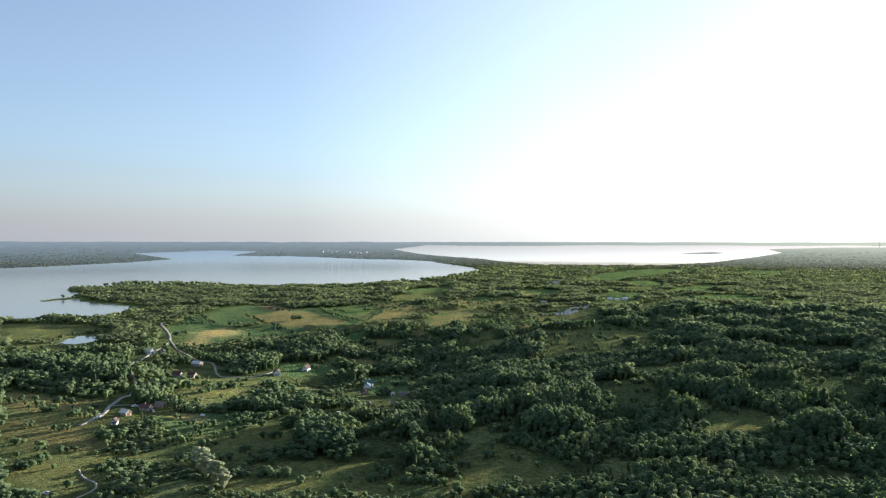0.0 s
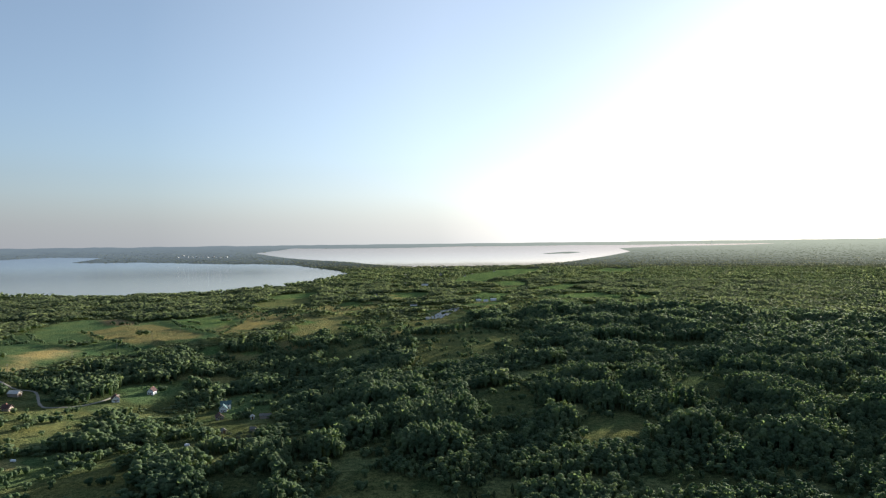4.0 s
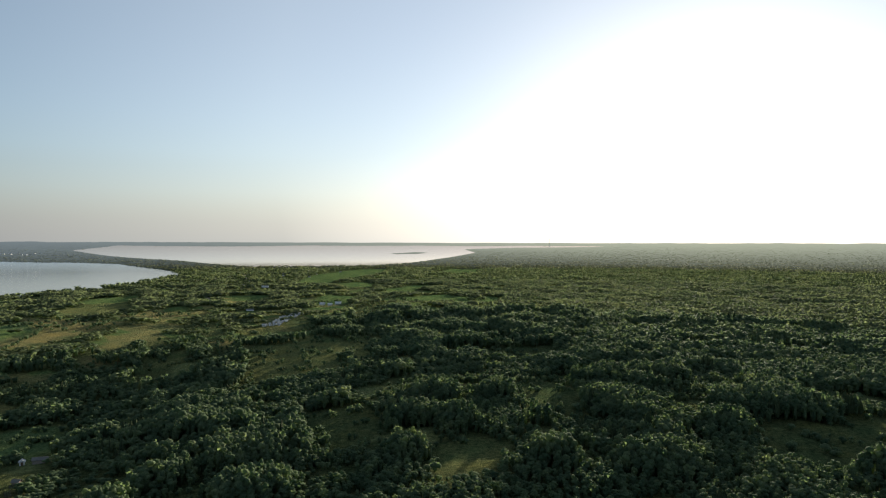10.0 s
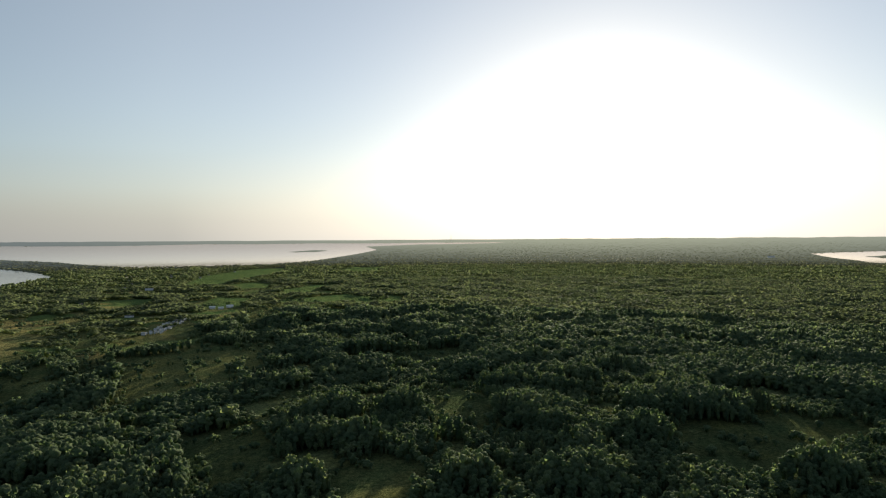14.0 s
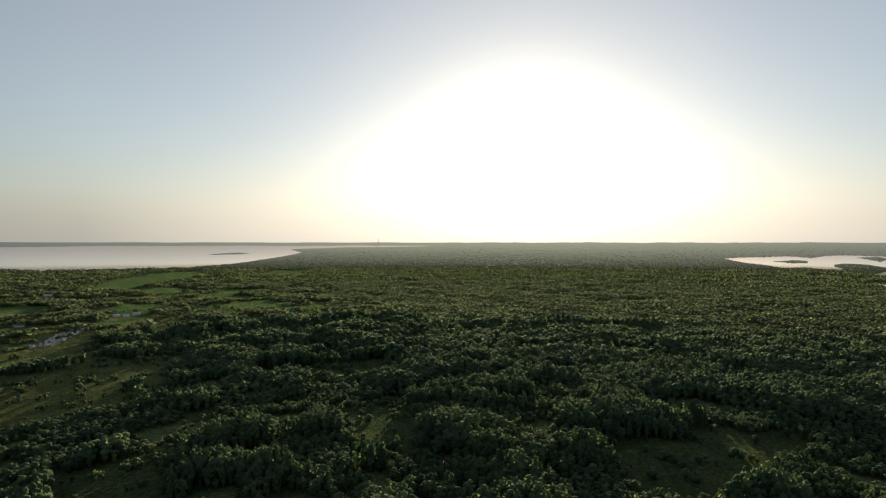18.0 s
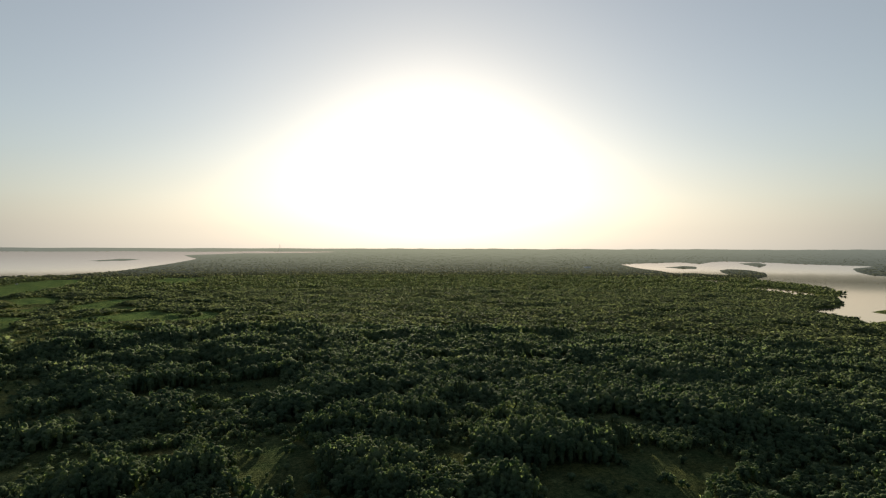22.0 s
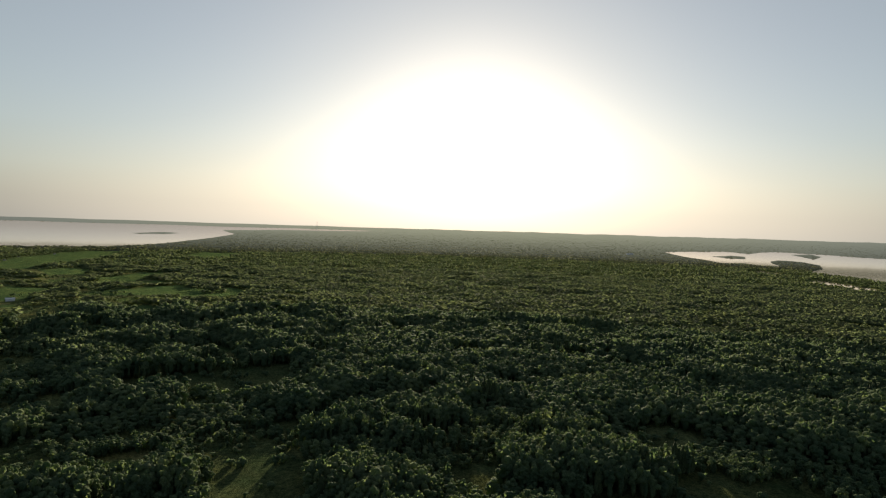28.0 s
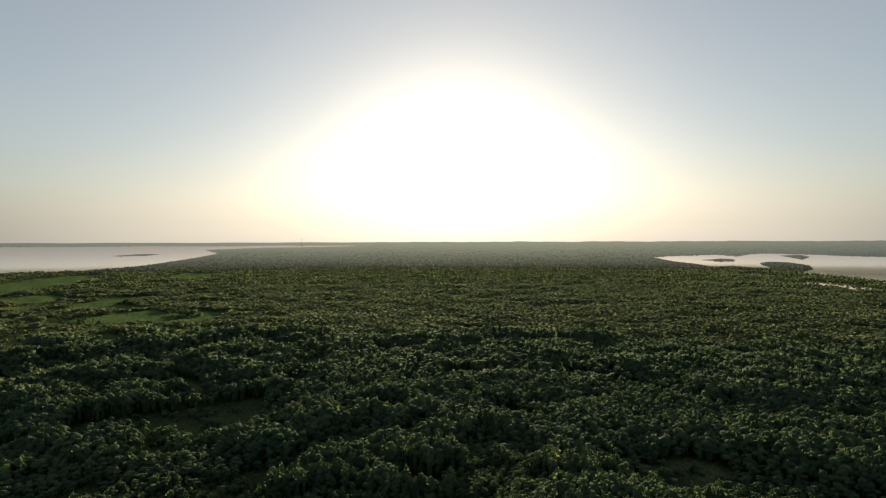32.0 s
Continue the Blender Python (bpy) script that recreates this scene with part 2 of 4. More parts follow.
def wave(x, y, s, k=0.0):
    """Smooth noise between about -1 and 1, s metres from crest to crest."""
    q = 6.283 / s
    return (np.sin(q * (x + 0.3 * y) + k) * np.sin(q * (0.83 * y - 0.4 * x) + 1.7 * k + 0.5) + np.sin(q * 1.7 * (0.6 * x - 0.8 * y) + 2.3 + k) * np.sin(q * 1.9 * (0.7 * x + 0.6 * y) + 0.7 * k)) * 0.6


def base_z(x, y):
    r = np.hypot(x - HUB[0], y - HUB[1])
    rise = np.where(r > NEAR_R, EYE_Z * (1 - r / stretch(r)), 0.0)
    return rise


def outline_distance(x, y, poly):
    """Signed distance to a closed outline, negative inside."""
    d = np.full(x.shape, 1e9)
    inside = np.zeros(x.shape, bool)
    p = np.array(poly, float)
    for (ax, ay), (bx, by) in zip(p, np.roll(p, -1, 0)):
        ex, ey = bx - ax, by - ay
        s = np.clip(((x - ax) * ex + (y - ay) * ey) / (ex * ex + ey * ey + 1e-9), 0, 1)
        d = np.minimum(d, np.hypot(x - ax - s * ex, y - ay - s * ey))
        hit = ((ay > y) != (by > y)) & (x < ex * (y - ay) / (ey if abs(ey) > 1e-9 else 1e-9) + ax)
        inside ^= hit
    return np.where(inside, -d, d)


def line_distance(x, y, line):
    d = np.full(x.shape, 1e9)
    for (ax, ay), (bx, by) in zip(line, line[1:]):
        ex, ey = bx - ax, by - ay
        s = np.clip(((x - ax) * ex + (y - ay) * ey) / (ex * ex + ey * ey + 1e-9), 0, 1)
        d = np.minimum(d, np.hypot(x - ax - s * ex, y - ay - s * ey))
    return d


LAKES = {
    "west": [(-680, 1003), (-641, 1018), (-611, 1042), (-549, 1011), (-546, 1075), (-550, 1156), (-594, 1228), (-658, 1273), (-735, 1322), (-780, 1389), (-810, 1309), (-834, 1347), (-813, 1447), (-865, 1544), (-936, 1617), (-979, 1696), (-937, 1785), (-891, 1883), (-754, 1911), (-604, 1811), (-466, 1766), (-358, 1838), (-258, 1814), (-175, 1943), (-78, 2060), (32, 2341), (168, 2765), (139, 3142), (78, 3410), (-70, 3799), (-272, 3932), (-476, 3958), (-758, 4045), (-970, 4082), (-1134, 4044), (-1316, 4031), (-1215, 4294), (-1489, 4267), (-1883, 3958), (-1550, 3732), (-1621, 3545), (-1735, 3337), (-1847, 3126), (-1967, 2917), (-2300, 2300), (-1500, 1100)],
    "north": [(-350, 4576), (-130, 4304), (242, 3990), (526, 3452), (726, 3416), (1144, 3388), (1420, 3524), (1641, 3703), (2075, 3987), (2082, 4172), (2432, 4068), (3067, 3708), (3072, 3714), (2546, 4094), (1832, 4458), (1106, 4685), (-110, 4788)],
    "east": [(3703, 1986), (3849, 1887), (3978, 1732), (3942, 1604), (4065, 1580), (4134, 1520), (4157, 1354), (4159, 1235), (4144, 1117), (4152, 876), (4141, 773), (4012, 850), (3832, 805), (3616, 707), (3570, 605), (4500, 300), (3600, -900), (1900, -700), (1839, 403), (1746, 407), (1654, 429), (1636, 398), (1599, 374), (1539, 368), (1453, 382), (1399, 393), (1483, 416), (1530, 437), (1524, 459), (1564, 495), (1603, 521), (1669, 522), (1727, 497), (1848, 502), (2087, 563), (2215, 579), (2194, 552), (2316, 591), (2482, 667), (2623, 746), (2773, 853), (2835, 938), (2988, 1042), (3312, 1066), (3568, 1146), (3712, 1264), (3732, 1377), (3627, 1387), (3502, 1339), (3325, 1236), (3314, 1330), (3392, 1440), (3287, 1484), (3437, 1633), (3525, 1780)],
    "pond_west": [(-466, 792), (-468, 830), (-437, 846), (-418, 813), (-428, 776), (-444, 762)],
    "pond_east": [(2711, 1171), (2850, 1157), (2716, 1036), (2587, 1000), (2658, 1100)],
    "backwater": [(2301, 845), (2452, 861), (2405, 796), (2193, 638), (2082, 613), (2123, 665), (2240, 769)],
}
ISLES = [
    [(1470, 4160), (1560, 4150), (1700, 4175), (1800, 4100), (1690, 4075), (1560, 4110)],
    [(3669, 1712), (3734, 1666), (3798, 1650), (3786, 1567), (3640, 1512), (3630, 1603)],
    [(4054, 1427), (4144, 1351), (4057, 1270), (3896, 1265), (4013, 1377)],
]


def shore_distance(x, y):
    d = np.full(x.shape, 1e9)
    for poly in LAKES.values():
        p = np.array(poly)
        box = (x > p[:, 0].min() - 80) & (x < p[:, 0].max() + 80) & (y > p[:, 1].min() - 80) & (y < p[:, 1].max() + 80)
        if box.any():
            d[box] = np.minimum(d[box], outline_distance(x[box], y[box], poly))
    for poly in ISLES:
        d = np.maximum(d, -outline_distance(x, y, poly))
    return d + 5.0 * wave(x, y, 61.0)


def ground_z(x, y):
    x, y = np.asarray(x, float), np.asarray(y, float)
    d = shore_distance(x, y)
    keep = np.clip((d - 40) / 260, 0, 1)
    hills = -24 * bell(x, y, -80, 690, 130) + 12 * bell(x, y, 520, 1080, 220) + 8 * bell(x, y, 300, 420, 150) + 2.2 * wave(x, y, 310.0) + 0.8 * wave(x, y, 90.0, 1.0)
    hills = np.where(d < 500, np.maximum(hills, 0), hills)
    return base_z(x, y) + keep * hills + np.clip(d * 0.06, -3.0, 1.2)


# cleared land: outline, soil and grass colour
GRASS, MEADOW, HAY, STRAW = (0.092, 0.138, 0.072), (0.126, 0.142, 0.07), (0.186, 0.172, 0.09), (0.3, 0.26, 0.14)
PASTURE, DULL, RUST = (0.1, 0.15, 0.066), (0.082, 0.104, 0.055), (0.27, 0.2, 0.13)
FIELDS = []


def field(colour, *outline):
    FIELDS.append((outline, colour))


field(MEADOW, (-362, 533), (-264, 494), (-218, 422), (-187, 403), (-203, 374), (-175, 345), (-163, 305), (-207, 305))
field(GRASS, (-79, 682), (-37, 681), (-20, 603), (-41, 572), (-64, 578))
field(GRASS, (-181, 722), (-127, 756), (-114, 712), (-140, 663), (-166, 673))
field(MEADOW, (-239, 626), (-190, 656), (-169, 592), (-173, 519), (-186, 492), (-213, 540))
field(GRASS, (-198, 446), (-176, 466), (-120, 471), (-136, 430), (-161, 383))
field(STRAW, (-189, 459), (-168, 461), (-162, 441), (-182, 443))
field(HAY, (-308, 454), (-278, 441), (-232, 421), (-201, 379), (-213, 373), (-222, 373), (-242, 384), (-268, 394))
field(HAY, (-362, 533), (-325, 516), (-271, 499), (-250, 467), (-290, 460), (-320, 472))
field(MEADOW, (-253, 373), (-219, 363), (-200, 368), (-175, 345), (-163, 305), (-207, 305))
field(MEADOW, (-203, 374), (-187, 403), (-156, 404), (-115, 434), (-89, 405), (-86, 375), (-124, 352), (-173, 360))
field(MEADOW, (-120, 340), (-69, 356), (-29, 327), (13, 325), (9, 303), (-102, 305))
field(DULL, (-49, 391), (-29, 409), (-20, 373), (-36, 335))
field(MEADOW, (5, 361), (34, 378), (63, 339), (47, 309), (12, 318))
field(DULL, (122, 507), (159, 545), (143, 462), (116, 450))
field(MEADOW, (156, 401), (199, 444), (221, 419), (187, 380), (146, 369))
field(MEADOW, (-642, 948), (-556, 948), (-451, 888), (-475, 810), (-533, 786))
field(MEADOW, (-508, 764), (-438, 746), (-422, 710), (-477, 717))
field(MEADOW, (-116, 1421), (-5, 1623), (7, 1420), (-96, 1325))
field(DULL, (386, 728), (453, 717), (397, 646), (365, 648), (357, 689))
field(DULL, (303, 540), (328, 523), (294, 463), (266, 475))
field(DULL, (129, 570), (169, 548), (164, 488), (131, 456), (118, 502))
field(MEADOW, (168, 417), (211, 437), (205, 391), (177, 386), (160, 398))
field(DULL, (365, 373), (460, 355), (430, 319), (345, 308), (327, 330))
field(MEADOW, (205, 798), (291, 894), (231, 713), (164, 736))
field(DULL, (382, 731), (442, 711), (405, 654), (366, 664), (359, 696))
field(DULL, (303, 539), (339, 534), (300, 460), (274, 477))
field(DULL, (451, 373), (481, 362), (473, 342), (440, 335), (421, 351))
field(DULL, (318, 735), (377, 730), (356, 699), (307, 686))
field(GRASS, (-386, 898), (-389, 955), (-407, 1043), (-394, 1059), (-395, 1176), (-370, 1222), (-342, 1233), (-266, 1148), (-233, 1183), (-168, 1214), (-152, 1239), (-112, 1230), (8, 1229), (-30, 1144), (-99, 1006), (-117, 960), (-139, 930), (-178, 925), (-202, 876), (-256, 860), (-274, 802), (-309, 763), (-332, 791), (-361, 843))
field(HAY, (-320, 1057), (-279, 1097), (-244, 1128), (-206, 1069), (-143, 982), (-145, 946), (-192, 925), (-228, 927), (-278, 979))
field(RUST, (-343, 1216), (-314, 1227), (-266, 1148), (-271, 1118), (-310, 1149))
field(STRAW, (-334, 860), (-310, 907), (-271, 889), (-272, 859), (-297, 818), (-314, 817))
field(STRAW, (-315, 777), (-309, 805), (-284, 807), (-291, 773))
field(PASTURE, (-217, 1162), (-185, 1199), (-113, 1148), (-117, 1101), (-163, 1060), (-193, 1087))
field(HAY, (-163, 1327), (-128, 1296), (-32, 1240), (7, 1170), (-46, 1099), (-61, 1039), (-120, 978), (-143, 1037), (-102, 1120), (-127, 1233))
field(HAY, (-22, 1281), (55, 1357), (103, 1253), (49, 1217))
field(PASTURE, (-104, 1557), (-58, 1706), (27, 1726), (-1, 1582), (-64, 1532))
field(HAY, (-45, 900), (-9, 915), (5, 890), (-22, 855))
field(MEADOW, (27, 880), (73, 901), (68, 847), (32, 836))
field(MEADOW, (26, 987), (60, 1000), (60, 936), (28, 928))
field(MEADOW, (100, 1103), (129, 1109), (118, 987), (96, 994))
field(MEADOW, (128, 858), (194, 885), (248, 880), (198, 708), (165, 705), (129, 741), (131, 788))
field(MEADOW, (97, 914), (123, 928), (120, 882), (97, 879))
field(MEADOW, (151, 1007), (178, 1010), (170, 967), (144, 959))
field(PASTURE, (477, 1404), (559, 1415), (671, 1476), (657, 1388), (721, 1370), (723, 1303), (637, 1178), (579, 1194), (552, 1235), (468, 1292))
field(PASTURE, (329, 1398), (414, 1577), (469, 1513), (404, 1362), (335, 1330))
field(PASTURE, (440, 2051), (595, 2483), (844, 2860), (1100, 3053), (935, 2582), (757, 2366), (534, 2026))
field(PASTURE, (554, 1955), (649, 2064), (671, 1988), (608, 1821), (532, 1814))
field(PASTURE, (1122, 2532), (1369, 2867), (1505, 2757), (1139, 2312))
field(PASTURE, (608, 1714), (694, 1797), (805, 1840), (634, 1601), (562, 1566))
field(PASTURE, (208, 1634), (295, 1630), (268, 1523), (210, 1513))
field(MEADOW, (352, 1192), (444, 1245), (372, 1071), (327, 1057))
field(MEADOW, (112, 739), (152, 851), (205, 893), (230, 923), (250, 856), (234, 767), (212, 762), (204, 681), (155, 695), (128, 721))
field(HAY, (95, 924), (119, 939), (127, 915), (107, 886))


ROADS = [
    [(-238, 425), (-236, 448), (-247, 482), (-253, 510), (-253, 529), (-280, 590), (-314, 649), (-318, 686), (-322, 719), (-330, 770), (-337, 802), (-367, 866), (-412, 950), (-414, 984)],
    [(-337, 802), (-307, 752), (-272, 712), (-247, 696), (-227, 653), (-214, 641), (-189, 650), (-174, 690)],
    [(-247, 482), (-236, 486), (-222, 482)],
    [(-192, 342), (-183, 330), (-172, 321), (-169, 313), (-172, 304)],
    [(174, 2294), (225, 2359), (292, 2459), (381, 2606), (471, 2689), (561, 2786)],
]


HEDGES = [
    [(-393, 1059), (-358, 992), (-331, 946)],
    [(-320, 1057), (-254, 946), (-207, 896)],
    [(-341, 1215), (-298, 1139), (-262, 1131)],
    [(-222, 1172), (-186, 1072), (-129, 990)],
    [(-189, 1140), (-164, 1096)],
    [(-127, 1233), (-105, 1163), (-104, 1098), (-120, 978)],
    [(-384, 944), (-371, 952), (-356, 960)],
    [(-407, 1043), (-370, 967)],
    [(-323, 945), (-266, 938)],
    [(-256, 860), (-202, 876), (-176, 917)],
    [(-169, 388), (-162, 400), (-160, 415), (-156, 430), (-147, 433), (-120, 426)],
    [(-153, 453), (-124, 455)],
    [(-174, 345), (-147, 349), (-115, 362), (-91, 368)],
]


def in_field(x, y, margin=0.0):
    hit = np.zeros(x.shape, bool)
    for outline, _ in FIELDS:
        p = np.array(outline)
        box = (x > p[:, 0].min() - 10) & (x < p[:, 0].max() + 10) & (y > p[:, 1].min() - 10) & (y < p[:, 1].max() + 10)
        if box.any():
            hit[box] |= outline_distance(x[box], y[box], outline) + 5 * wave(x[box], y[box], 37.0) < margin
    return hit


def patchwork(x, y):
    """Small pastures between hedges around the far village: above 0 where the land is open."""
    near_village = 0.75 * bell(x, y, 430, 1750, 480) + 0.5 * bell(x, y, 200, 1250, 230) + 0.62 * bell(x, y, 30, 950, 170)
    return near_village + 0.75 * wave(x, y, 330.0, 2.0) + 0.4 * wave(x, y, 120.0, 4.0) - 0.95


def clearing_noise(x, y):
    return wave(x, y, 170.0, 3.0) + 0.7 * wave(x, y, 58.0, 5.0)


def mesh_from(name, verts, faces, mats, smooth=False):
    """A mesh from numpy arrays: verts (n, 3), faces (m, 3 or 4)."""
    me = bpy.data.meshes.new(name)
    k = faces.shape[1]
    me.vertices.add(len(verts))
    me.vertices.foreach_set("co", np.ascontiguousarray(verts, np.float32).ravel())
    me.loops.add(faces.size)
    me.loops.foreach_set("vertex_index", np.ascontiguousarray(faces, np.int32).ravel())
    me.polygons.add(len(faces))
    me.polygons.foreach_set("loop_start", np.arange(0, faces.size, k, dtype=np.int32))
    me.polygons.foreach_set("loop_total", np.full(len(faces), k, np.int32))
    me.polygons.foreach_set("use_smooth", np.full(len(faces), smooth))
    for m in mats:
        me.materials.append(m)
    me.update(calc_edges=True)
    return me


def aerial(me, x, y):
    """The backdrop's haze as emitted colour: none where it joins the ground, most at the skyline, bluer away from the
    sun.
    """
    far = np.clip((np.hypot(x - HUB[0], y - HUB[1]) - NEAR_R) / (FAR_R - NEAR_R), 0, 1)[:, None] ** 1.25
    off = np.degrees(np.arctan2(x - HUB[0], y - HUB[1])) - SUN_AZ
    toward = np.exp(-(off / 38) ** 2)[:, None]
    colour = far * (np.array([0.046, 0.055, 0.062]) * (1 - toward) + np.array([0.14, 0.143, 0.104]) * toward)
    me.attributes.new("haze_glow", "FLOAT_COLOR", "POINT").data.foreach_set("color", np.column_stack([colour, np.ones(len(x))]).astype(np.float32).ravel())


def polar_sheet(angles, radii):
    a, r = np.meshgrid(np.radians(angles), radii)
    x, y = HUB[0] + np.sin(a) * r, HUB[1] + np.cos(a) * r
    n, m = len(angles), len(radii)
    i = np.arange(m - 1)[:, None] * n + np.arange(n - 1)[None, :]
    faces = np.stack([i, i + 1, i + n + 1, i + n], -1).reshape(-1, 4)[:, ::-1]
    return x.ravel(), y.ravel(), faces


SEEN = np.concatenate([np.arange(-180, -52, 4.0), np.arange(-52, 108, 0.4), np.arange(108, 181, 4.0)])
SEEN[-1] = 180.0
RINGS = np.concatenate([np.linspace(0, 100, 6), np.geomspace(120, 3000, 170)])
EDGE = np.linspace(NEAR_R, FAR_R - 20, 80)
gx, gy, gf = polar_sheet(SEEN, RINGS)
ground_me = mesh_from("ground", np.stack([gx, gy, ground_z(gx, gy)], -1), gf, [GROUND], True)
cover = np.tile(np.array([0.075, 0.092, 0.047, 1.0], np.float32), (len(gx), 1))
for outline, colour in FIELDS:
    p = np.array(outline)
    box = np.where((gx > p[:, 0].min() - 25) & (gx < p[:, 0].max() + 25) & (gy > p[:, 1].min() - 25) & (gy < p[:, 1].max() + 25))[0]
    w = np.clip(0.5 - (outline_distance(gx[box], gy[box], outline) + 5 * wave(gx[box], gy[box], 37.0)) / 10, 0, 1)[:, None]
    cover[box, :3] = cover[box, :3] * (1 - w) + np.array(colour) * w
open_land = (np.clip(patchwork(gx, gy) * 6 + 0.5, 0, 1) * (cover[:, 0] < 0.076))[:, None]
tint = np.where((wave(gx, gy, 240.0, 7.0) > -0.05)[:, None], np.array([0.165, 0.165, 0.085]), np.array(PASTURE))
cover[:, :3] = cover[:, :3] * (1 - open_land) + tint * open_land
opening = (np.clip((-0.72 - clearing_noise(gx, gy)) * 5 + 0.6, 0, 1) * (cover[:, 0] < 0.076))[:, None]
cover[:, :3] = cover[:, :3] * (1 - opening) + np.array([0.135, 0.16, 0.085]) * opening
sh = np.clip(1.2 - np.abs(shore_distance(gx, gy)) / 14, 0, 1)[:, None]
cover[:, :3] = cover[:, :3] * (1 - sh) + np.array([0.15, 0.175, 0.085]) * sh
ca = ground_me.color_attributes.new("cover", "FLOAT_COLOR", "POINT")
ca.data.foreach_set("color", cover.ravel())
bx, by, bf = polar_sheet(SEEN, EDGE)
bz = ground_z(bx, by)
ridge = np.clip((np.hypot(bx - HUB[0], by - HUB[1]) - FAR_R + 70) / 50, 0, 1)
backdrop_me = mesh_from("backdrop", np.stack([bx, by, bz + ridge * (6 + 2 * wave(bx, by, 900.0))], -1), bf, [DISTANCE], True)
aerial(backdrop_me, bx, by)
tagged(new("backdrop", backdrop_me), "land along the horizon, blue-grey haze added as glow", "land", kind="structure")
ground = tagged(new("ground", ground_me), "rolling green land of woods, meadows and fields", "ground", kind="structure")


def water(name, label, a0, a1, r0, r1, mat, *lakes):
    x, y, f = polar_sheet(np.linspace(a0, a1, 120), np.linspace(r0, r1, 90))
    d = np.min([outline_distance(x, y, LAKES[k]) for k in lakes], axis=0)
    f = f[(d < 45)[f].any(1)]
    return tagged(new(name, mesh_from(name, np.stack([x, y, base_z(x, y)], -1), f, [mat], True)), label, "lake", kind="structure")


water("water_west", "calm pale lake reflecting the evening sky", -62, 4, 950, 4500, WATER, "west")
water("water_north", "wide far lake shining under the low sun, cream sky tint added", -7.5, 45, 3150, FAR_R - 25, WATER_SKY_TINT, "north")
water("water_east", "lake with wooded capes and islets", 58, 101, 1250, 4300, WATER_SKY_TINT, "east", "pond_east", "backwater")
water("water_pond_west", "small pond among trees", -42, -36, 800, 950, WATER, "pond_west")


# ---- trees ----
RNG = np.random.default_rng(7)


def ico(sub):
    bm = bmesh.new()
    bmesh.ops.create_icosphere(bm, subdivisions=sub, radius=1.0)
    v = np.array([p.co[:] for p in bm.verts])
    f = np.array([[q.index for q in t.verts] for t in bm.faces])
    bm.free()
    return v, f


ICO = {1: ico(1), 2: ico(2), 3: ico(3), 0: (np.array([(1, 0, 0), (-1, 0, 0), (0, 1, 0), (0, -1, 0), (0, 0, 1), (0, 0, -1)], float), np.array([(0, 2, 4), (2, 1, 4), (1, 3, 4), (3, 0, 4), (2, 0, 5), (1, 2, 5), (3, 1, 5), (0, 3, 5)]))}


def leafy(lobes, leaves, leaf, core=1, low=-0.35):
    """A round-topped crown of unit height and breadth: bunches of leaf sprays on an uneven dome, with a dark heart."""
    bv, bf = ICO[core]
    centre, axes = np.array([0, 0, 0.57]), np.array([0.44, 0.44, 0.42])
    vs, fs, n = [bv * axes * RNG.uniform(0.64, 0.88, (len(bv), 1)) * (1.2 if core == 0 else 1.0) + centre], [bf], len(bv)
    for i in range(lobes):
        z = 0.97 - (0.97 - low) * (i + 0.5) / lobes
        a = i * 2.4 + RNG.uniform(-0.5, 0.5)
        d = np.array([math.cos(a) * math.sqrt(1 - z * z), math.sin(a) * math.sqrt(1 - z * z), z])
        c, size = centre + d * axes * RNG.uniform(0.64, 0.92), RNG.uniform(0.7, 1.3) * min(0.2, 0.42 / math.sqrt(lobes))
        for k in range(leaves):
            u = d * 1.0 + RNG.normal(size=3) * 0.7 + np.array([0, 0, 0.25])
            u /= np.linalg.norm(u)
            nrm = u * 0.7 + d * 0.6 + RNG.normal(size=3) * 0.22
            nrm /= np.linalg.norm(nrm)
            t1 = np.cross(nrm, RNG.normal(size=3))
            t1 /= np.linalg.norm(t1)
            t2 = np.cross(nrm, t1)
            p = c + u * size * np.array([1, 1, 0.7])
            r = leaf * RNG.uniform(0.7, 1.3)
            tri = [p + (math.cos(q) * t1 + math.sin(q) * t2) * r * RNG.uniform(0.8, 1.2) * np.array([1, 1, 0.62]) for q in (0.0, 2.1, 4.2)]
            vs.append(np.array(tri))
            fs.append(np.array([[n, n + 1, n + 2]]))
            n += 3
    return np.concatenate(vs), np.concatenate(fs)


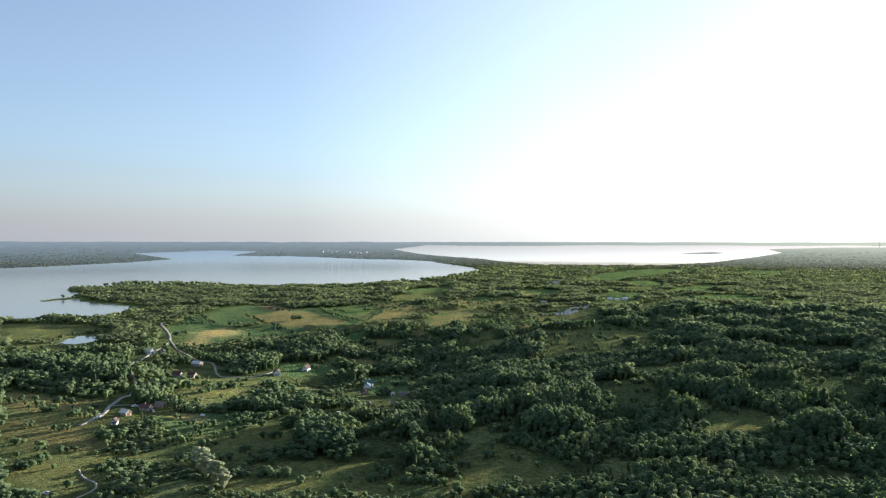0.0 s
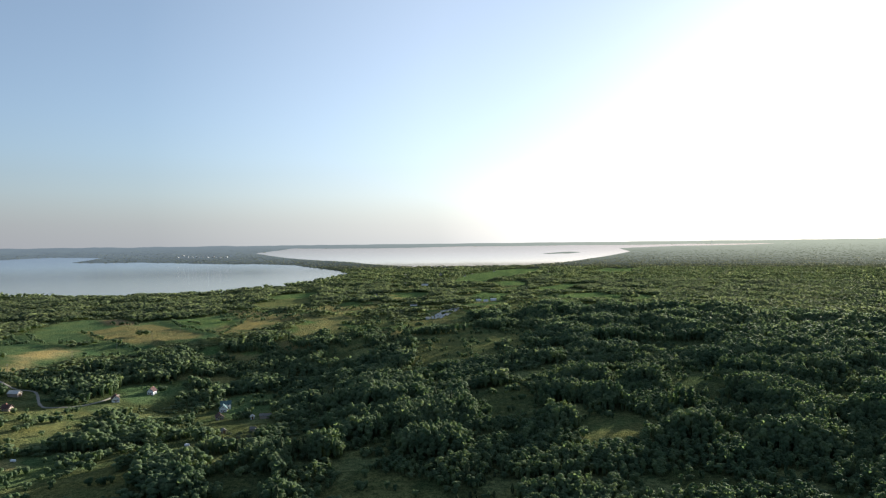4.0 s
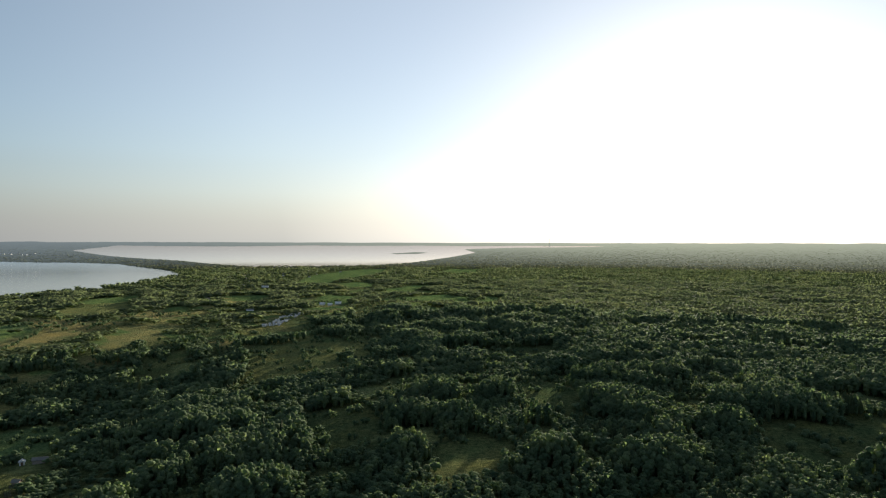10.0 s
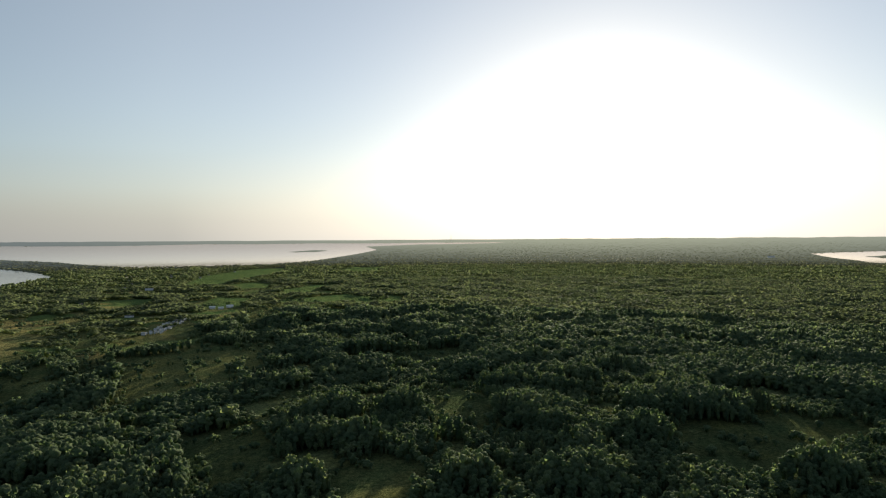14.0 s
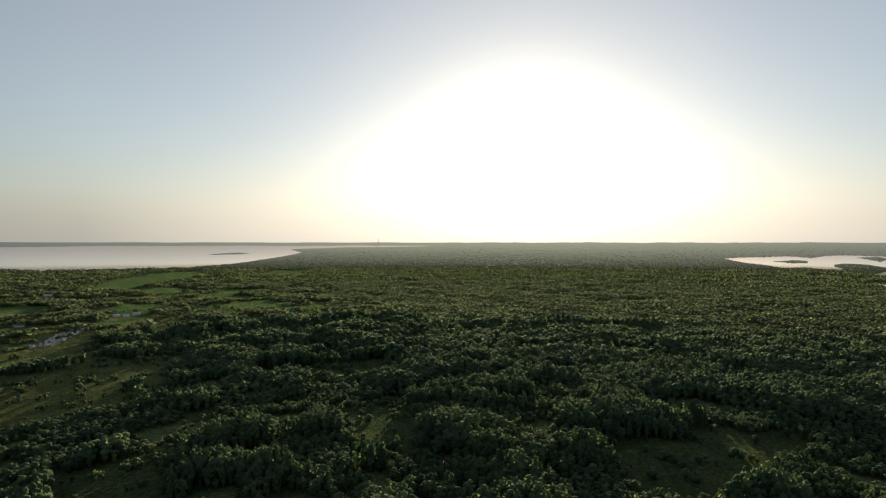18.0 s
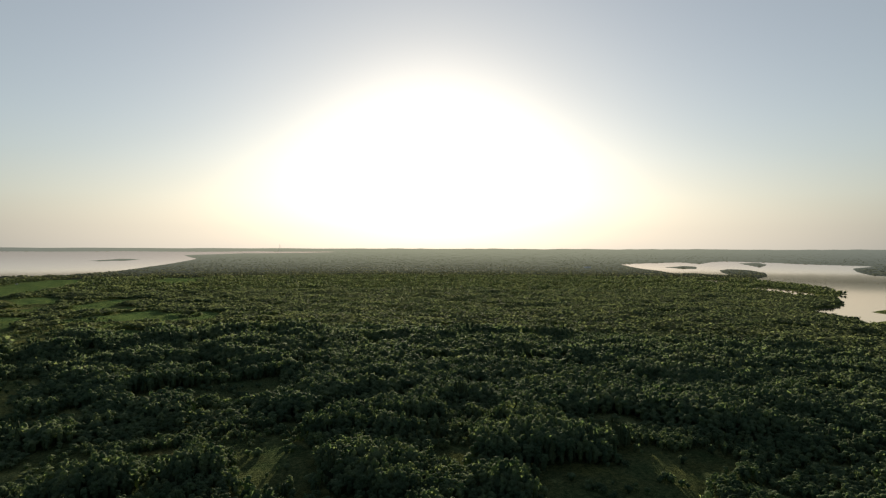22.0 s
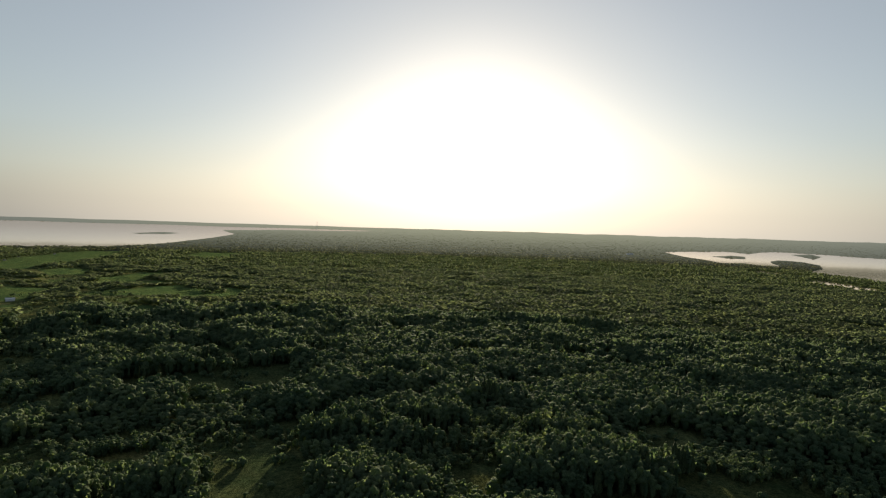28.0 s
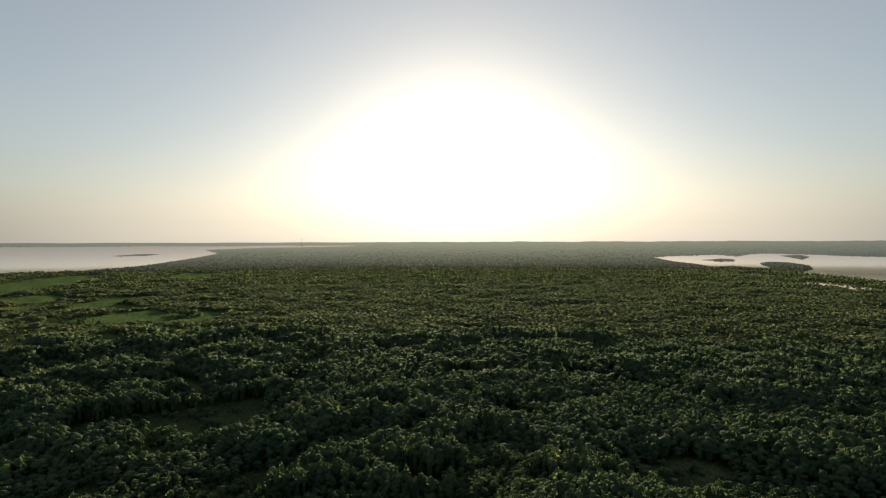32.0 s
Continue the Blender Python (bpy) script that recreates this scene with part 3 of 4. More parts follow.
def lobed(lobes, sprays, leaf, ball=1, slim=0.42, low=-0.5):
    """A round-topped crown of unit height and breadth: leafy lobes on an uneven dome, with loose sprays standing out of them.
    slim: breadth of the grown tree by its height."""
    bv, bf = ICO[ball]
    cv, cf = ICO[1]
    centre, axes = np.array([0, 0, 0.62]), np.array([0.36, 0.36, 0.31])
    heart = cv * np.array([0.27, 0.27, 0.46]) * RNG.uniform(0.82, 1.16, (len(cv), 1)) + np.array([0, 0, 0.46])
    vs, fs, n = [heart], [cf], len(cv)
    knobs = []
    for i in range(lobes):
        z = 0.97 - (0.97 - low) * (i + 0.25) / lobes
        a = i * 2.4 + RNG.uniform(-0.5, 0.5)
        d = np.array([math.cos(a) * math.sqrt(1 - z * z), math.sin(a) * math.sqrt(1 - z * z), z])
        size = RNG.uniform(0.75, 1.25) * 0.6 / math.sqrt(lobes)
        knobs.append((d, centre + d * axes * RNG.uniform(0.72, 0.98), size * np.array([1, 1, slim])))
    for d, c, size in knobs:
        turn = Matrix.Rotation(RNG.uniform(0, 6.28), 3, "Z") @ Matrix.Rotation(RNG.uniform(0, 3), 3, "X")
        lump = bv @ np.array(turn) * RNG.uniform(0.85, 1.15, (len(bv), 1))
        vs.append(lump * size + c)
        fs.append(bf[(lump[bf].mean(1) @ d) > -0.3] + n)
        n += len(bv)
    for k in range(sprays):
        d, c, size = knobs[k % lobes]
        u = d + RNG.normal(size=3) * 0.75 + np.array([0, 0, 0.3])
        u /= np.linalg.norm(u)
        vs.append(c + u * size * RNG.uniform(0.98, 1.15) + RNG.normal(size=(3, 3)) * leaf * np.array([1, 1, slim]))
        fs.append(np.array([[n, n + 1, n + 2]]))
        n += 3
    return np.concatenate(vs), np.concatenate(fs)


def spire(detail, sprays, leaf):
    """A pointed, ragged conifer of unit height and breadth."""
    bv, bf = ICO[detail]
    rise = (bv[:, 2:3] + 1) / 2
    tiers = 1 + 0.22 * np.sin(rise * 26 + np.arctan2(bv[:, 1:2], bv[:, 0:1]) * 2)
    body = np.hstack([bv[:, :2] * (1.08 - rise) ** 0.6 * 0.5 * tiers * RNG.uniform(0.5, 1.2, (len(bv), 1)), 0.12 + 0.9 * rise])
    at = RNG.integers(0, len(bv), sprays)
    loose = (body[at] * np.array([1.1, 1.1, 1.0]))[:, None, :] + RNG.normal(size=(sprays, 3, 3)) * leaf * np.array([1, 1, 0.3])
    return np.concatenate([body, loose.reshape(-1, 3)]), np.concatenate([bf, np.arange(sprays * 3).reshape(-1, 3) + len(body)])


NEAR_CROWNS = [lobed(5 + i % 3, 10, 0.055) for i in range(14)]
MID_CROWNS = [lobed(4, 8, 0.07) for _ in range(10)]
OUTER_CROWNS = [lobed(3, 5, 0.09, 0) for _ in range(9)]
FAR_CROWNS = [leafy(3, 1, 0.24, 0, 0.0) for _ in range(8)]
FIRS = [spire(2, 60, 0.07) for _ in range(4)]
FIRS_FAR = [spire(1, 8, 0.08) for _ in range(3)]
BUSHES = [lobed(3, 8, 0.1, 1, 0.9, 0.0) for _ in range(6)]


def stand(name, label, category, crowns, x, y, z, height, width, mat, smooth=False):
    """Many trees in one mesh."""
    which = RNG.integers(0, len(crowns), len(x))
    turn = RNG.uniform(0, 6.283, len(x))
    vs, fs, tones, n = [], [], [], 0
    for k, (cv, cf) in enumerate(crowns):
        s = which == k
        if not s.any():
            continue
        c, si = np.cos(turn[s])[:, None], np.sin(turn[s])[:, None]
        px = x[s][:, None] + (cv[:, 0] * c - cv[:, 1] * si) * width[s][:, None]
        py = y[s][:, None] + (cv[:, 0] * si + cv[:, 1] * c) * width[s][:, None]
        pz = z[s][:, None] + cv[:, 2] * height[s][:, None]
        vs.append(np.stack([px, py, pz], -1).reshape(-1, 3))
        m = int(s.sum())
        tones.append(np.repeat(RNG.uniform(0, 1, m), len(cv)))
        fs.append((cf[None] + (np.arange(m) * len(cv))[:, None, None]).reshape(-1, 3) + n)
        n += m * len(cv)
    ob = new(name, mesh_from(name, np.concatenate(vs), np.concatenate(fs), [mat], smooth))
    ob.data.attributes.new("tone", "FLOAT", "POINT").data.foreach_set("value", np.concatenate(tones).astype(np.float32))
    return tagged(ob, label, category, kind="stuff")


def path_distance(x, y):
    return line_distance(x, y, [(0, 0), (40, 125), (186, 270)])


GROVES = [(-289, 925, 12), (-270, 930, 10), (-222, 992, 7), (-337, 831, 9), (-203, 403, 9), (-198, 414, 8), (-183, 397, 9), (-188, 382, 8), (-189, 418, 7), (-178, 380, 7), (-156, 330, 8), (-143, 334, 7), (-104, 330, 6), (-86, 330, 6), (-53, 533, 6), (648, 1306, 30), (219, 754, 9), (167, 800, 8), (-11, 885, 10), (41, 875, 9), (504, 1896, 30), (-132, 1130, 7)]


def grove(x, y):
    hit = np.zeros(x.shape, bool)
    for gx_, gy_, gr in GROVES:
        hit |= np.hypot(x - gx_, (y - gy_) * 0.75) < gr * (1 + 0.25 * wave(x, y, 19.0))
    return hit


def wooded(x, y):
    """Where trees stand: not on water, cleared land, roads or yards."""
    w = shore_distance(x, y) > np.where((x < -480) & (y < 1500), 20, 6)
    w &= ~in_field(x, y, 2.0) | grove(x, y)
    w &= patchwork(x, y) < 0
    east = np.where(x > 700)[0]                      # low banks before the eastern waters
    for reach in (35, 70):
        w[east] &= shore_distance(x[east] + 0.9 * reach, y[east] + 0.42 * reach) > 0
    for r in ROADS:
        w &= (line_distance(x, y, r) > 4) & ((line_distance(x, y + 9, r) > 8) | ((y > 528) & (y < 640)))
        if r is ROADS[0]:                            # open verge below the farm road
            for reach in (18, 28):
                w &= (line_distance(x - 0.4 * reach, y + 0.9 * reach, r) > 8) | (y > 505)
    for hx, hy, hr in YARDS:
        w &= (np.hypot(x - hx, y - hy) > hr) & (np.hypot(x - hx * 0.965, y - hy * 0.965) > hr)
    return w


YARDS = [(-445, 748, 24), (-425, 762, 20), (-73, 618, 22), (-76, 590, 16), (-172, 664, 20), (-147, 692, 22), (-260, 668, 16), (-250, 614, 16), (-42, 552, 14), (-48, 512, 14), (-48, 490, 14), (-75, 468, 12), (-84, 486, 11), (-70, 572, 13), (-214, 472, 15), (-222, 456, 11), (-217, 428, 7), (-322, 704, 15), (215, 1030, 22), (235, 1062, 22), (255, 1095, 22), (345, 1275, 34), (366, 1290, 30), (328, 1880, 30), (200, 1280, 22), (290, 2020, 26), (471, 2460, 24), (960, 2550, 24), (153, 1556, 18), (3375, 2025, 42)]


EYES = [(0, 0, 0), (18, 82, 23), (50, 141, 36), (96, 194, 48), (152, 236, 45), (186, 270, 46)]


def sight(x, y):
    """How near the land comes to the flight while it lies ahead of it; very far where it is never overlooked."""
    best = np.full(x.shape, 1e9)
    for ex, ey, az in EYES:
        d = np.hypot(x - ex, y - ey)
        off = (np.degrees(np.arctan2(x - ex, y - ey)) - az + 180) % 360 - 180
        best = np.where((np.abs(off) < 38.5) & (d > 235), np.minimum(best, d), best)
    return best


def scatter(x0, x1, y0, y1, step, jitter=0.48):
    x, y = np.meshgrid(np.arange(x0, x1, step), np.arange(y0, y1, step))
    x, y = x.ravel(), y.ravel()
    return x + RNG.uniform(-jitter, jitter, len(x)) * step, y + RNG.uniform(-jitter, jitter, len(y)) * step


def cell_random(i, j, k):
    v = np.sin(i * 127.1 + j * 311.7 + k * 74.7) * 43758.5453
    return v - np.floor(v)


def mounds(x, y, size, k):
    """Rounded groups: 1 on the crest of a group, 0 in the gaps between."""
    i, j = np.floor(x / size), np.floor(y / size)
    best = np.zeros(x.shape)
    for di in (-1, 0, 1):
        for dj in (-1, 0, 1):
            ci, cj = i + di, j + dj
            cx, cy = (ci + cell_random(ci, cj, k)) * size, (cj + cell_random(ci, cj, k + 1)) * size
            reach = size * (0.45 + 0.4 * cell_random(ci, cj, k + 2))
            crest = 0.3 + 0.7 * cell_random(ci, cj, k + 3)
            best = np.maximum(best, crest * np.sqrt(np.clip(1 - ((x - cx) ** 2 + (y - cy) ** 2) / reach ** 2, 0, 1)))
    return best


# rounded stands of tall trees (place, reach), and the glades between them
COPSES_FARMS = [(-417, 640, 40), (-367, 622, 45), (-314, 483, 18), (-298, 588, 38), (-274, 456, 12), (-235, 494, 20), (-204, 394, 16), (-198, 704, 42), (-167, 687, 27), (-145, 727, 38), (-136, 483, 21), (-136, 518, 15), (-125, 706, 41), (-106, 501, 22), (-98, 436, 19), (-95, 395, 15), (-94, 682, 32), (-77, 486, 19), (-76, 396, 19), (-70, 417, 18), (-68, 462, 22), (-67, 374, 18), (-54, 434, 16), (-46, 718, 28), (-29, 388, 19), (-19, 350, 17), (-19, 413, 17), (-8, 314, 15), (-7, 600, 23), (8, 416, 16), (31, 454, 19)]
COPSES_WEST = [(27, 577, 25), (29, 495, 20), (49, 637, 28), (61, 466, 19), (67, 546, 31), (92, 606, 26), (95, 469, 26), (117, 523, 16), (151, 527, 11), (153, 574, 17), (155, 422, 13), (183, 483, 21), (204, 464, 17), (220, 374, 15), (220, 534, 24), (231, 653, 20), (251, 439, 10), (262, 512, 18), (267, 351, 23), (277, 686, 38), (297, 383, 14), (312, 419, 18), (313, 664, 32), (324, 449, 31), (349, 525, 11), (353, 380, 20), (367, 290, 20), (371, 524, 14)]
COPSES_EAST = [(49, 583, 33), (67, 483, 28), (71, 409, 23), (97, 611, 35), (100, 492, 28), (384, 595, 20), (388, 541, 19), (391, 491, 23), (395, 423, 25), (403, 627, 36), (417, 437, 16), (421, 511, 25), (425, 405, 39), (428, 610, 20), (429, 547, 16), (456, 365, 21), (461, 536, 18), (467, 445, 25), (495, 555, 45), (508, 525, 27), (519, 480, 37), (535, 591, 35), (543, 498, 29), (546, 427, 28), (555, 467, 24), (570, 340, 32), (581, 443, 28), (585, 378, 43), (617, 395, 25), (649, 431, 48), (654, 464, 28), (700, 350, 39), (705, 443, 35)]
GLADES = [(312, 520, 20), (135, 489, 26), (188, 406, 21), (392, 364, 27), (408, 333, 36), (408, 700, 25), (446, 338, 28), (480, 330, 23), (377, 434, 15), (511, 404, 15), (347, 763, 18), (361, 564, 14), (-51, 525, 32), (-107, 444, 14), (-35, 347, 18), (-118, 604, 28), (45, 801, 38), (189, 810, 45), (101, 621, 14), (-190, 537, 38)]


def glade(x, y):
    hit = np.zeros(x.shape, bool)
    for gx_, gy_, gr in GLADES:
        hit |= np.hypot(x - gx_, y - gy_) < gr * (0.92 + 0.22 * wave(x, y, 13.0) + 0.15 * wave(x, y, 31.0, 2.0))
    return hit


def copses(x, y):
    """1 on the broad tops of the stands, falling steeply at their edges."""
    best = np.zeros(x.shape)
    bent = 1 + 0.14 * wave(x, y, 16.0, 3.0)
    for k, (cx, cy, reach) in enumerate(COPSES_FARMS + COPSES_WEST + COPSES_EAST):
        crest = 0.74 + 0.26 * cell_random(k, 3.0, 5.0)
        best = np.maximum(best, crest * np.clip(1 - ((x - cx) ** 2 + (y - cy) ** 2) / (reach * bent) ** 2, 0, 1) ** 0.33)
    return best


def canopy(x, y):
    """How tall the wood stands: billowing groups in the west, an even roof in the east."""
    even = np.clip(0.1 + 0.4 * wave(x, y, 420.0, 1.0) + 0.75 * np.clip((x - 0.45 * y - 110) / 190, 0, 1), 0, 0.9)
    rough = 0.14 * mounds(x, y, 17.0, 20) + 0.66 * mounds(x, y, 46.0, 0) + 0.5 * mounds(x, y, 84.0, 9)
    rough = np.clip(1.7 * rough - 0.32, 0.04, 1.12)
    grown = rough * (1 - even) + even * (0.4 + 0.22 * mounds(x, y, 34.0, 31) + 0.42 * mounds(x, y, 130.0, 50) + 0.12 * wave(x, y, 140.0, 2.0))
    near = np.clip((470 - path_distance(x, y)) / 90, 0, 1) * np.clip(0.7 + x / 40, 0, 1)
    farms = np.clip((x + 450) / 60, 0, 1) * np.clip(0.3 - x / 40, 0, 1) * np.clip((790 - y) / 60, 0, 1)
    return grown * (1 - near - farms) + (near + farms) * np.maximum(copses(x, y), (0.34 + 0.14 * farms) * grown)


def heights(x, y):
    """Rounded groups of taller trees with low scrub between."""
    scrub = 1 - 0.4 * bell(x, y, 40, 930, 190) - 0.5 * bell(x, y, -192, 400, 45) - 0.5 * bell(x, y, -62, 478, 45) - 0.12 * bell(x, y, -250, 640, 50)
    scrub = np.maximum(scrub - 0.62 * bell(x, y, -120, 312, 62) - 0.4 * bell(x, y, -10, 285, 50), 0.3)
    return scrub * np.clip(2.6 + 15.5 * canopy(x, y) + RNG.normal(0, 1.3, len(x)), 2.4, 19.5)


def conifer_patch(x, y):
    return (wave(x, y, 230.0, 6.0) + 0.5 * wave(x, y, 80.0, 1.5) > 0.66) & (RNG.uniform(0, 1, len(x)) < 0.22)


def wood(name, label, limits, step, box, spread, cut, pad, firs=None):
    """A belt of woodland between two distances of sight, with firs in some patches."""
    x, y = scatter(*box, step)
    d = sight(x, y)
    k = (d >= limits[0]) & (d < limits[1])
    x, y = x[k], y[k]
    k = wooded(x, y) & (clearing_noise(x, y) > cut) & ~glade(x, y)
    x, y, d = x[k], y[k], sight(x[k], y[k])
    k = (canopy(x, y) > 0.12) | (RNG.uniform(0, 1, len(x)) < 0.35)
    x, y, d = x[k], y[k], d[k]
    h = heights(x, y) * np.clip((clearing_noise(x, y) - cut) / 0.4 + 0.4, 0.4, 1)
    out = np.stack([x - HUB[0], y - HUB[1]]) / np.hypot(x - HUB[0], y - HUB[1])
    fringe = np.zeros(len(x), bool)                  # low bushes along the near side of cleared land
    for reach in (18, 40, 62):
        fringe |= in_field(x + out[0] * reach, y + out[1] * reach)
    h = np.where(fringe & (d > 560) & ~grove(x, y), h * 0.42, h)
    w = (h * spread + pad) * RNG.uniform(0.68, 1.5, len(x))
    fir = conifer_patch(x, y) if firs else np.zeros(len(x), bool)
    if fir.any():
        stand(name + "_firs", "dark spruces standing among " + label, "trees", firs, x[fir], y[fir], ground_z(x[fir], y[fir]) - 0.3, h[fir] * 1.05 + 1.0, h[fir] * 0.3 + 1.5, NEEDLE)
    return x[~fir], y[~fir], h[~fir], w[~fir], d[~fir]


# near woods: the closest trees are things of their own, the rest stuff
x, y, h, w, d = wood("near_woods", "broadleaf trees", (0, 350), 3.75, (-420, 800, 150, 900), 0.17, -0.74, 2.5, FIRS)
order = np.argsort(d + np.where(h < 7.5, 500, 0))
own, rest = order[:300], order[300:]
stand("near_woods", "dense broadleaf wood with rounded dark green crowns", "trees", NEAR_CROWNS, x[rest], y[rest], ground_z(x[rest], y[rest]) - 0.3, h[rest], w[rest], LEAF, True)
OWN_TREES = [(x[i], y[i], h[i], w[i]) for i in own]

x, y, h, w, d = wood("middle_woods", "broadleaf trees", (350, 830), 4.5, (-1000, 1300, 150, 1400), 0.22, -0.76, 3.1, FIRS_FAR)
h = h * 0.92
for name, crowns, k in (("middle_woods", MID_CROWNS, d < 560), ("outer_woods", OUTER_CROWNS, (d >= 560) & (RNG.uniform(0, 1, len(x)) < 0.72))):
    stand(name, "dense broadleaf wood stretching to the lakes", "trees", crowns, x[k], y[k], ground_z(x[k], y[k]) - 0.3, h[k], w[k] * (1.0 if crowns is MID_CROWNS else 1.15), LEAF, True)

x, y, h, w, d = wood("far_woods", "broadleaf trees", (830, 1900), 8.3, (-1800, 2300, 100, 2400), 0.4, -0.9, 5.5)
h = h * 0.54
stand("far_woods", "green wood far across the plain", "trees", FAR_CROWNS, x, y, ground_z(x, y) - 0.5, h, w, LEAF_FAR_HAZED, True)

# the wood goes on below the flight
x, y = scatter(-330, 520, -170, 330, 9.5)
k = (sight(x, y) > 1e8) & (clearing_noise(x, y) > -0.6)
x, y = x[k], y[k]
h = 5 + 11 * np.maximum(mounds(x, y, 46.0, 0), 0.8 * mounds(x, y, 84.0, 9)) + RNG.normal(0, 0.9, len(x))
stand("lower_woods", "broadleaf wood below the flight", "trees", OUTER_CROWNS, x, y, ground_z(x, y) - 0.3, h, h * 0.3 + 5.5, LEAF, True)

# woods at the edge of sight
x, y = scatter(-3300, 4700, -1000, 4800, 17.0)
r = np.hypot(x - HUB[0], y - HUB[1])
d = sight(x, y)
k = (d >= 1900) & (d < 1e8) & (r < FAR_R - 60) & ((r < NEAR_R) | (RNG.uniform(0, 1, len(x)) < 0.5))
x, y = x[k], y[k]
k = wooded(x, y) & (wave(x, y, 400.0, 3.0) > -0.9)
x, y = x[k], y[k]
r = np.hypot(x - HUB[0], y - HUB[1])
h = 0.66 * heights(x, y) * r / stretch(r)
near_edge = r < NEAR_R
stand("distant_woods", "distant dark woods on the flat plain", "trees", FAR_CROWNS, x[near_edge], y[near_edge], ground_z(x[near_edge], y[near_edge]) - 0.5, h[near_edge], np.maximum(h[near_edge] * 1.2, 13), LEAF_FAR_HAZED, True)
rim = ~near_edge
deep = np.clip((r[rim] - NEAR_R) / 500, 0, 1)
rim_ob = stand("backdrop_woods", "woods along the horizon, blue-grey haze added as glow", "trees", FAR_CROWNS, x[rim], y[rim], ground_z(x[rim], y[rim]) - 0.5, h[rim] * (1 - 0.65 * deep), np.maximum(h[rim] * 1.4, 14) + 9 * deep, LEAF_EDGE, True)
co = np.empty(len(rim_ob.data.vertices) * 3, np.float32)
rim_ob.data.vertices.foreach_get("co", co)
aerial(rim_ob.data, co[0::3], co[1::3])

# bushes on the open land
x, y = scatter(-480, 520, 260, 1400, 3.4)
k = in_field(x, y, 0.0) & (sight(x, y) < 1200) & (shore_distance(x, y) > 4)
x, y = x[k], y[k]
g = wave(x, y, 34.0, 2.2) + 0.7 * wave(x, y, 85.0, 0.4)
hedge = np.zeros(len(x), bool)
for line in HEDGES:
    hedge |= line_distance(x, y, line) < 2.6
k = (hedge & (RNG.uniform(0, 1, len(x)) < 0.55)) | (RNG.uniform(0, 1, len(x)) < np.where(g > 0.68, 0.8, np.where(g > 0.5, 0.25, 0.004))) & (np.hypot(x + 255, y - 1000) > 220)
for hx, hy, hr in YARDS:
    k &= np.hypot(x - hx, y - hy) > hr
for r in ROADS:
    k &= line_distance(x, y, r) > 4
x, y = x[k], y[k]
h = RNG.uniform(1.8, 4.6, len(x))
stand("field_bushes", "scattered low bushes on open meadows", "bushes", BUSHES, x, y, ground_z(x, y) - 0.4, h, h * RNG.uniform(0.8, 1.3, len(x)), LEAF, True)


# ---- things ----
def part(name, bm, mat, parent, label=""):
    me = bpy.data.meshes.new(name)
    bm.to_mesh(me)
    bm.free()
    me.materials.append(mat)
    ob = new(name, me)
    ob.parent = parent
    if label:
        ob["label"] = label
    return ob


def boxes(*specs):
    """Boxes of (centre, size) in one bmesh."""
    bm = bmesh.new()
    for c, sz in specs:
        bmesh.ops.create_cube(bm, size=1.0, matrix=Matrix.Translation(c) @ Matrix.Diagonal((*sz, 1)))
    return bm


def limb(bm, a, b, ra, rb, sides=6):
    a, b = Vector(a), Vector(b)
    m = Matrix.Translation((a + b) / 2) @ (b - a).to_track_quat("Z", "Y").to_matrix().to_4x4()
    bmesh.ops.create_cone(bm, cap_ends=True, segments=sides, radius1=ra, radius2=rb, depth=(b - a).length, matrix=m)


def at_ground(x, y, dz=0.0):
    return float(ground_z(np.array([x]), np.array([y]))[0]) + dz


def crown_mesh(cv, cf, mat):
    return mesh_from("crown", cv, cf, [mat])


def tree_kind(seed, mat, clump_count, tufts):
    """A broadleaf tree one metre high and broad, to be scaled: trunk, limbs and crown."""
    tree = new("broadleaf_tree")
    bm = bmesh.new()
    limb(bm, (0, 0, 0), (0.01, 0.005, 0.3), 0.022, 0.016)
    limb(bm, (0.01, 0.005, 0.3), (0.0, 0.015, 0.62), 0.016, 0.006)
    part("trunk", bm, BARK, tree)
    for k in range(3):
        a = k * 2.1 + seed
        bm = bmesh.new()
        limb(bm, (0.005, 0.005, 0.26 + 0.06 * k), (0.14 * math.cos(a), 0.14 * math.sin(a), 0.45 + 0.06 * k), 0.01, 0.004, 5)
        part("limb", bm, BARK, tree)
    cv, cf = lobed(clump_count, tufts, 0.035, 2)
    crown = new("crown", crown_mesh(cv, cf, mat))
    crown.parent = tree
    return tree


KINDS = [tree_kind(i, LEAF, 10 + i, 90) for i in range(5)]
LABELS = ["rounded green broadleaf tree in dense woodland", "full-crowned dark green tree standing among others"]
for i, (x, y, h, w) in enumerate(OWN_TREES):
    k = KINDS[i % 5]
    m = Matrix.Translation((x, y, at_ground(x, y, -0.2))) @ Matrix.Rotation(i * 1.37, 4, "Z")
    t = k if i < 5 else copy_thing(k, m)
    t.matrix_basis = m @ Matrix.Diagonal((w * 1.15, w * 1.15, h * 1.04, 1))
    tagged(t, LABELS[i % 2], "tree", "woodland trees")

# pale willows beside the meadow
willow = tree_kind(3.3, LEAF_PALE, 14, 90)
willow.name = "willow_tree"
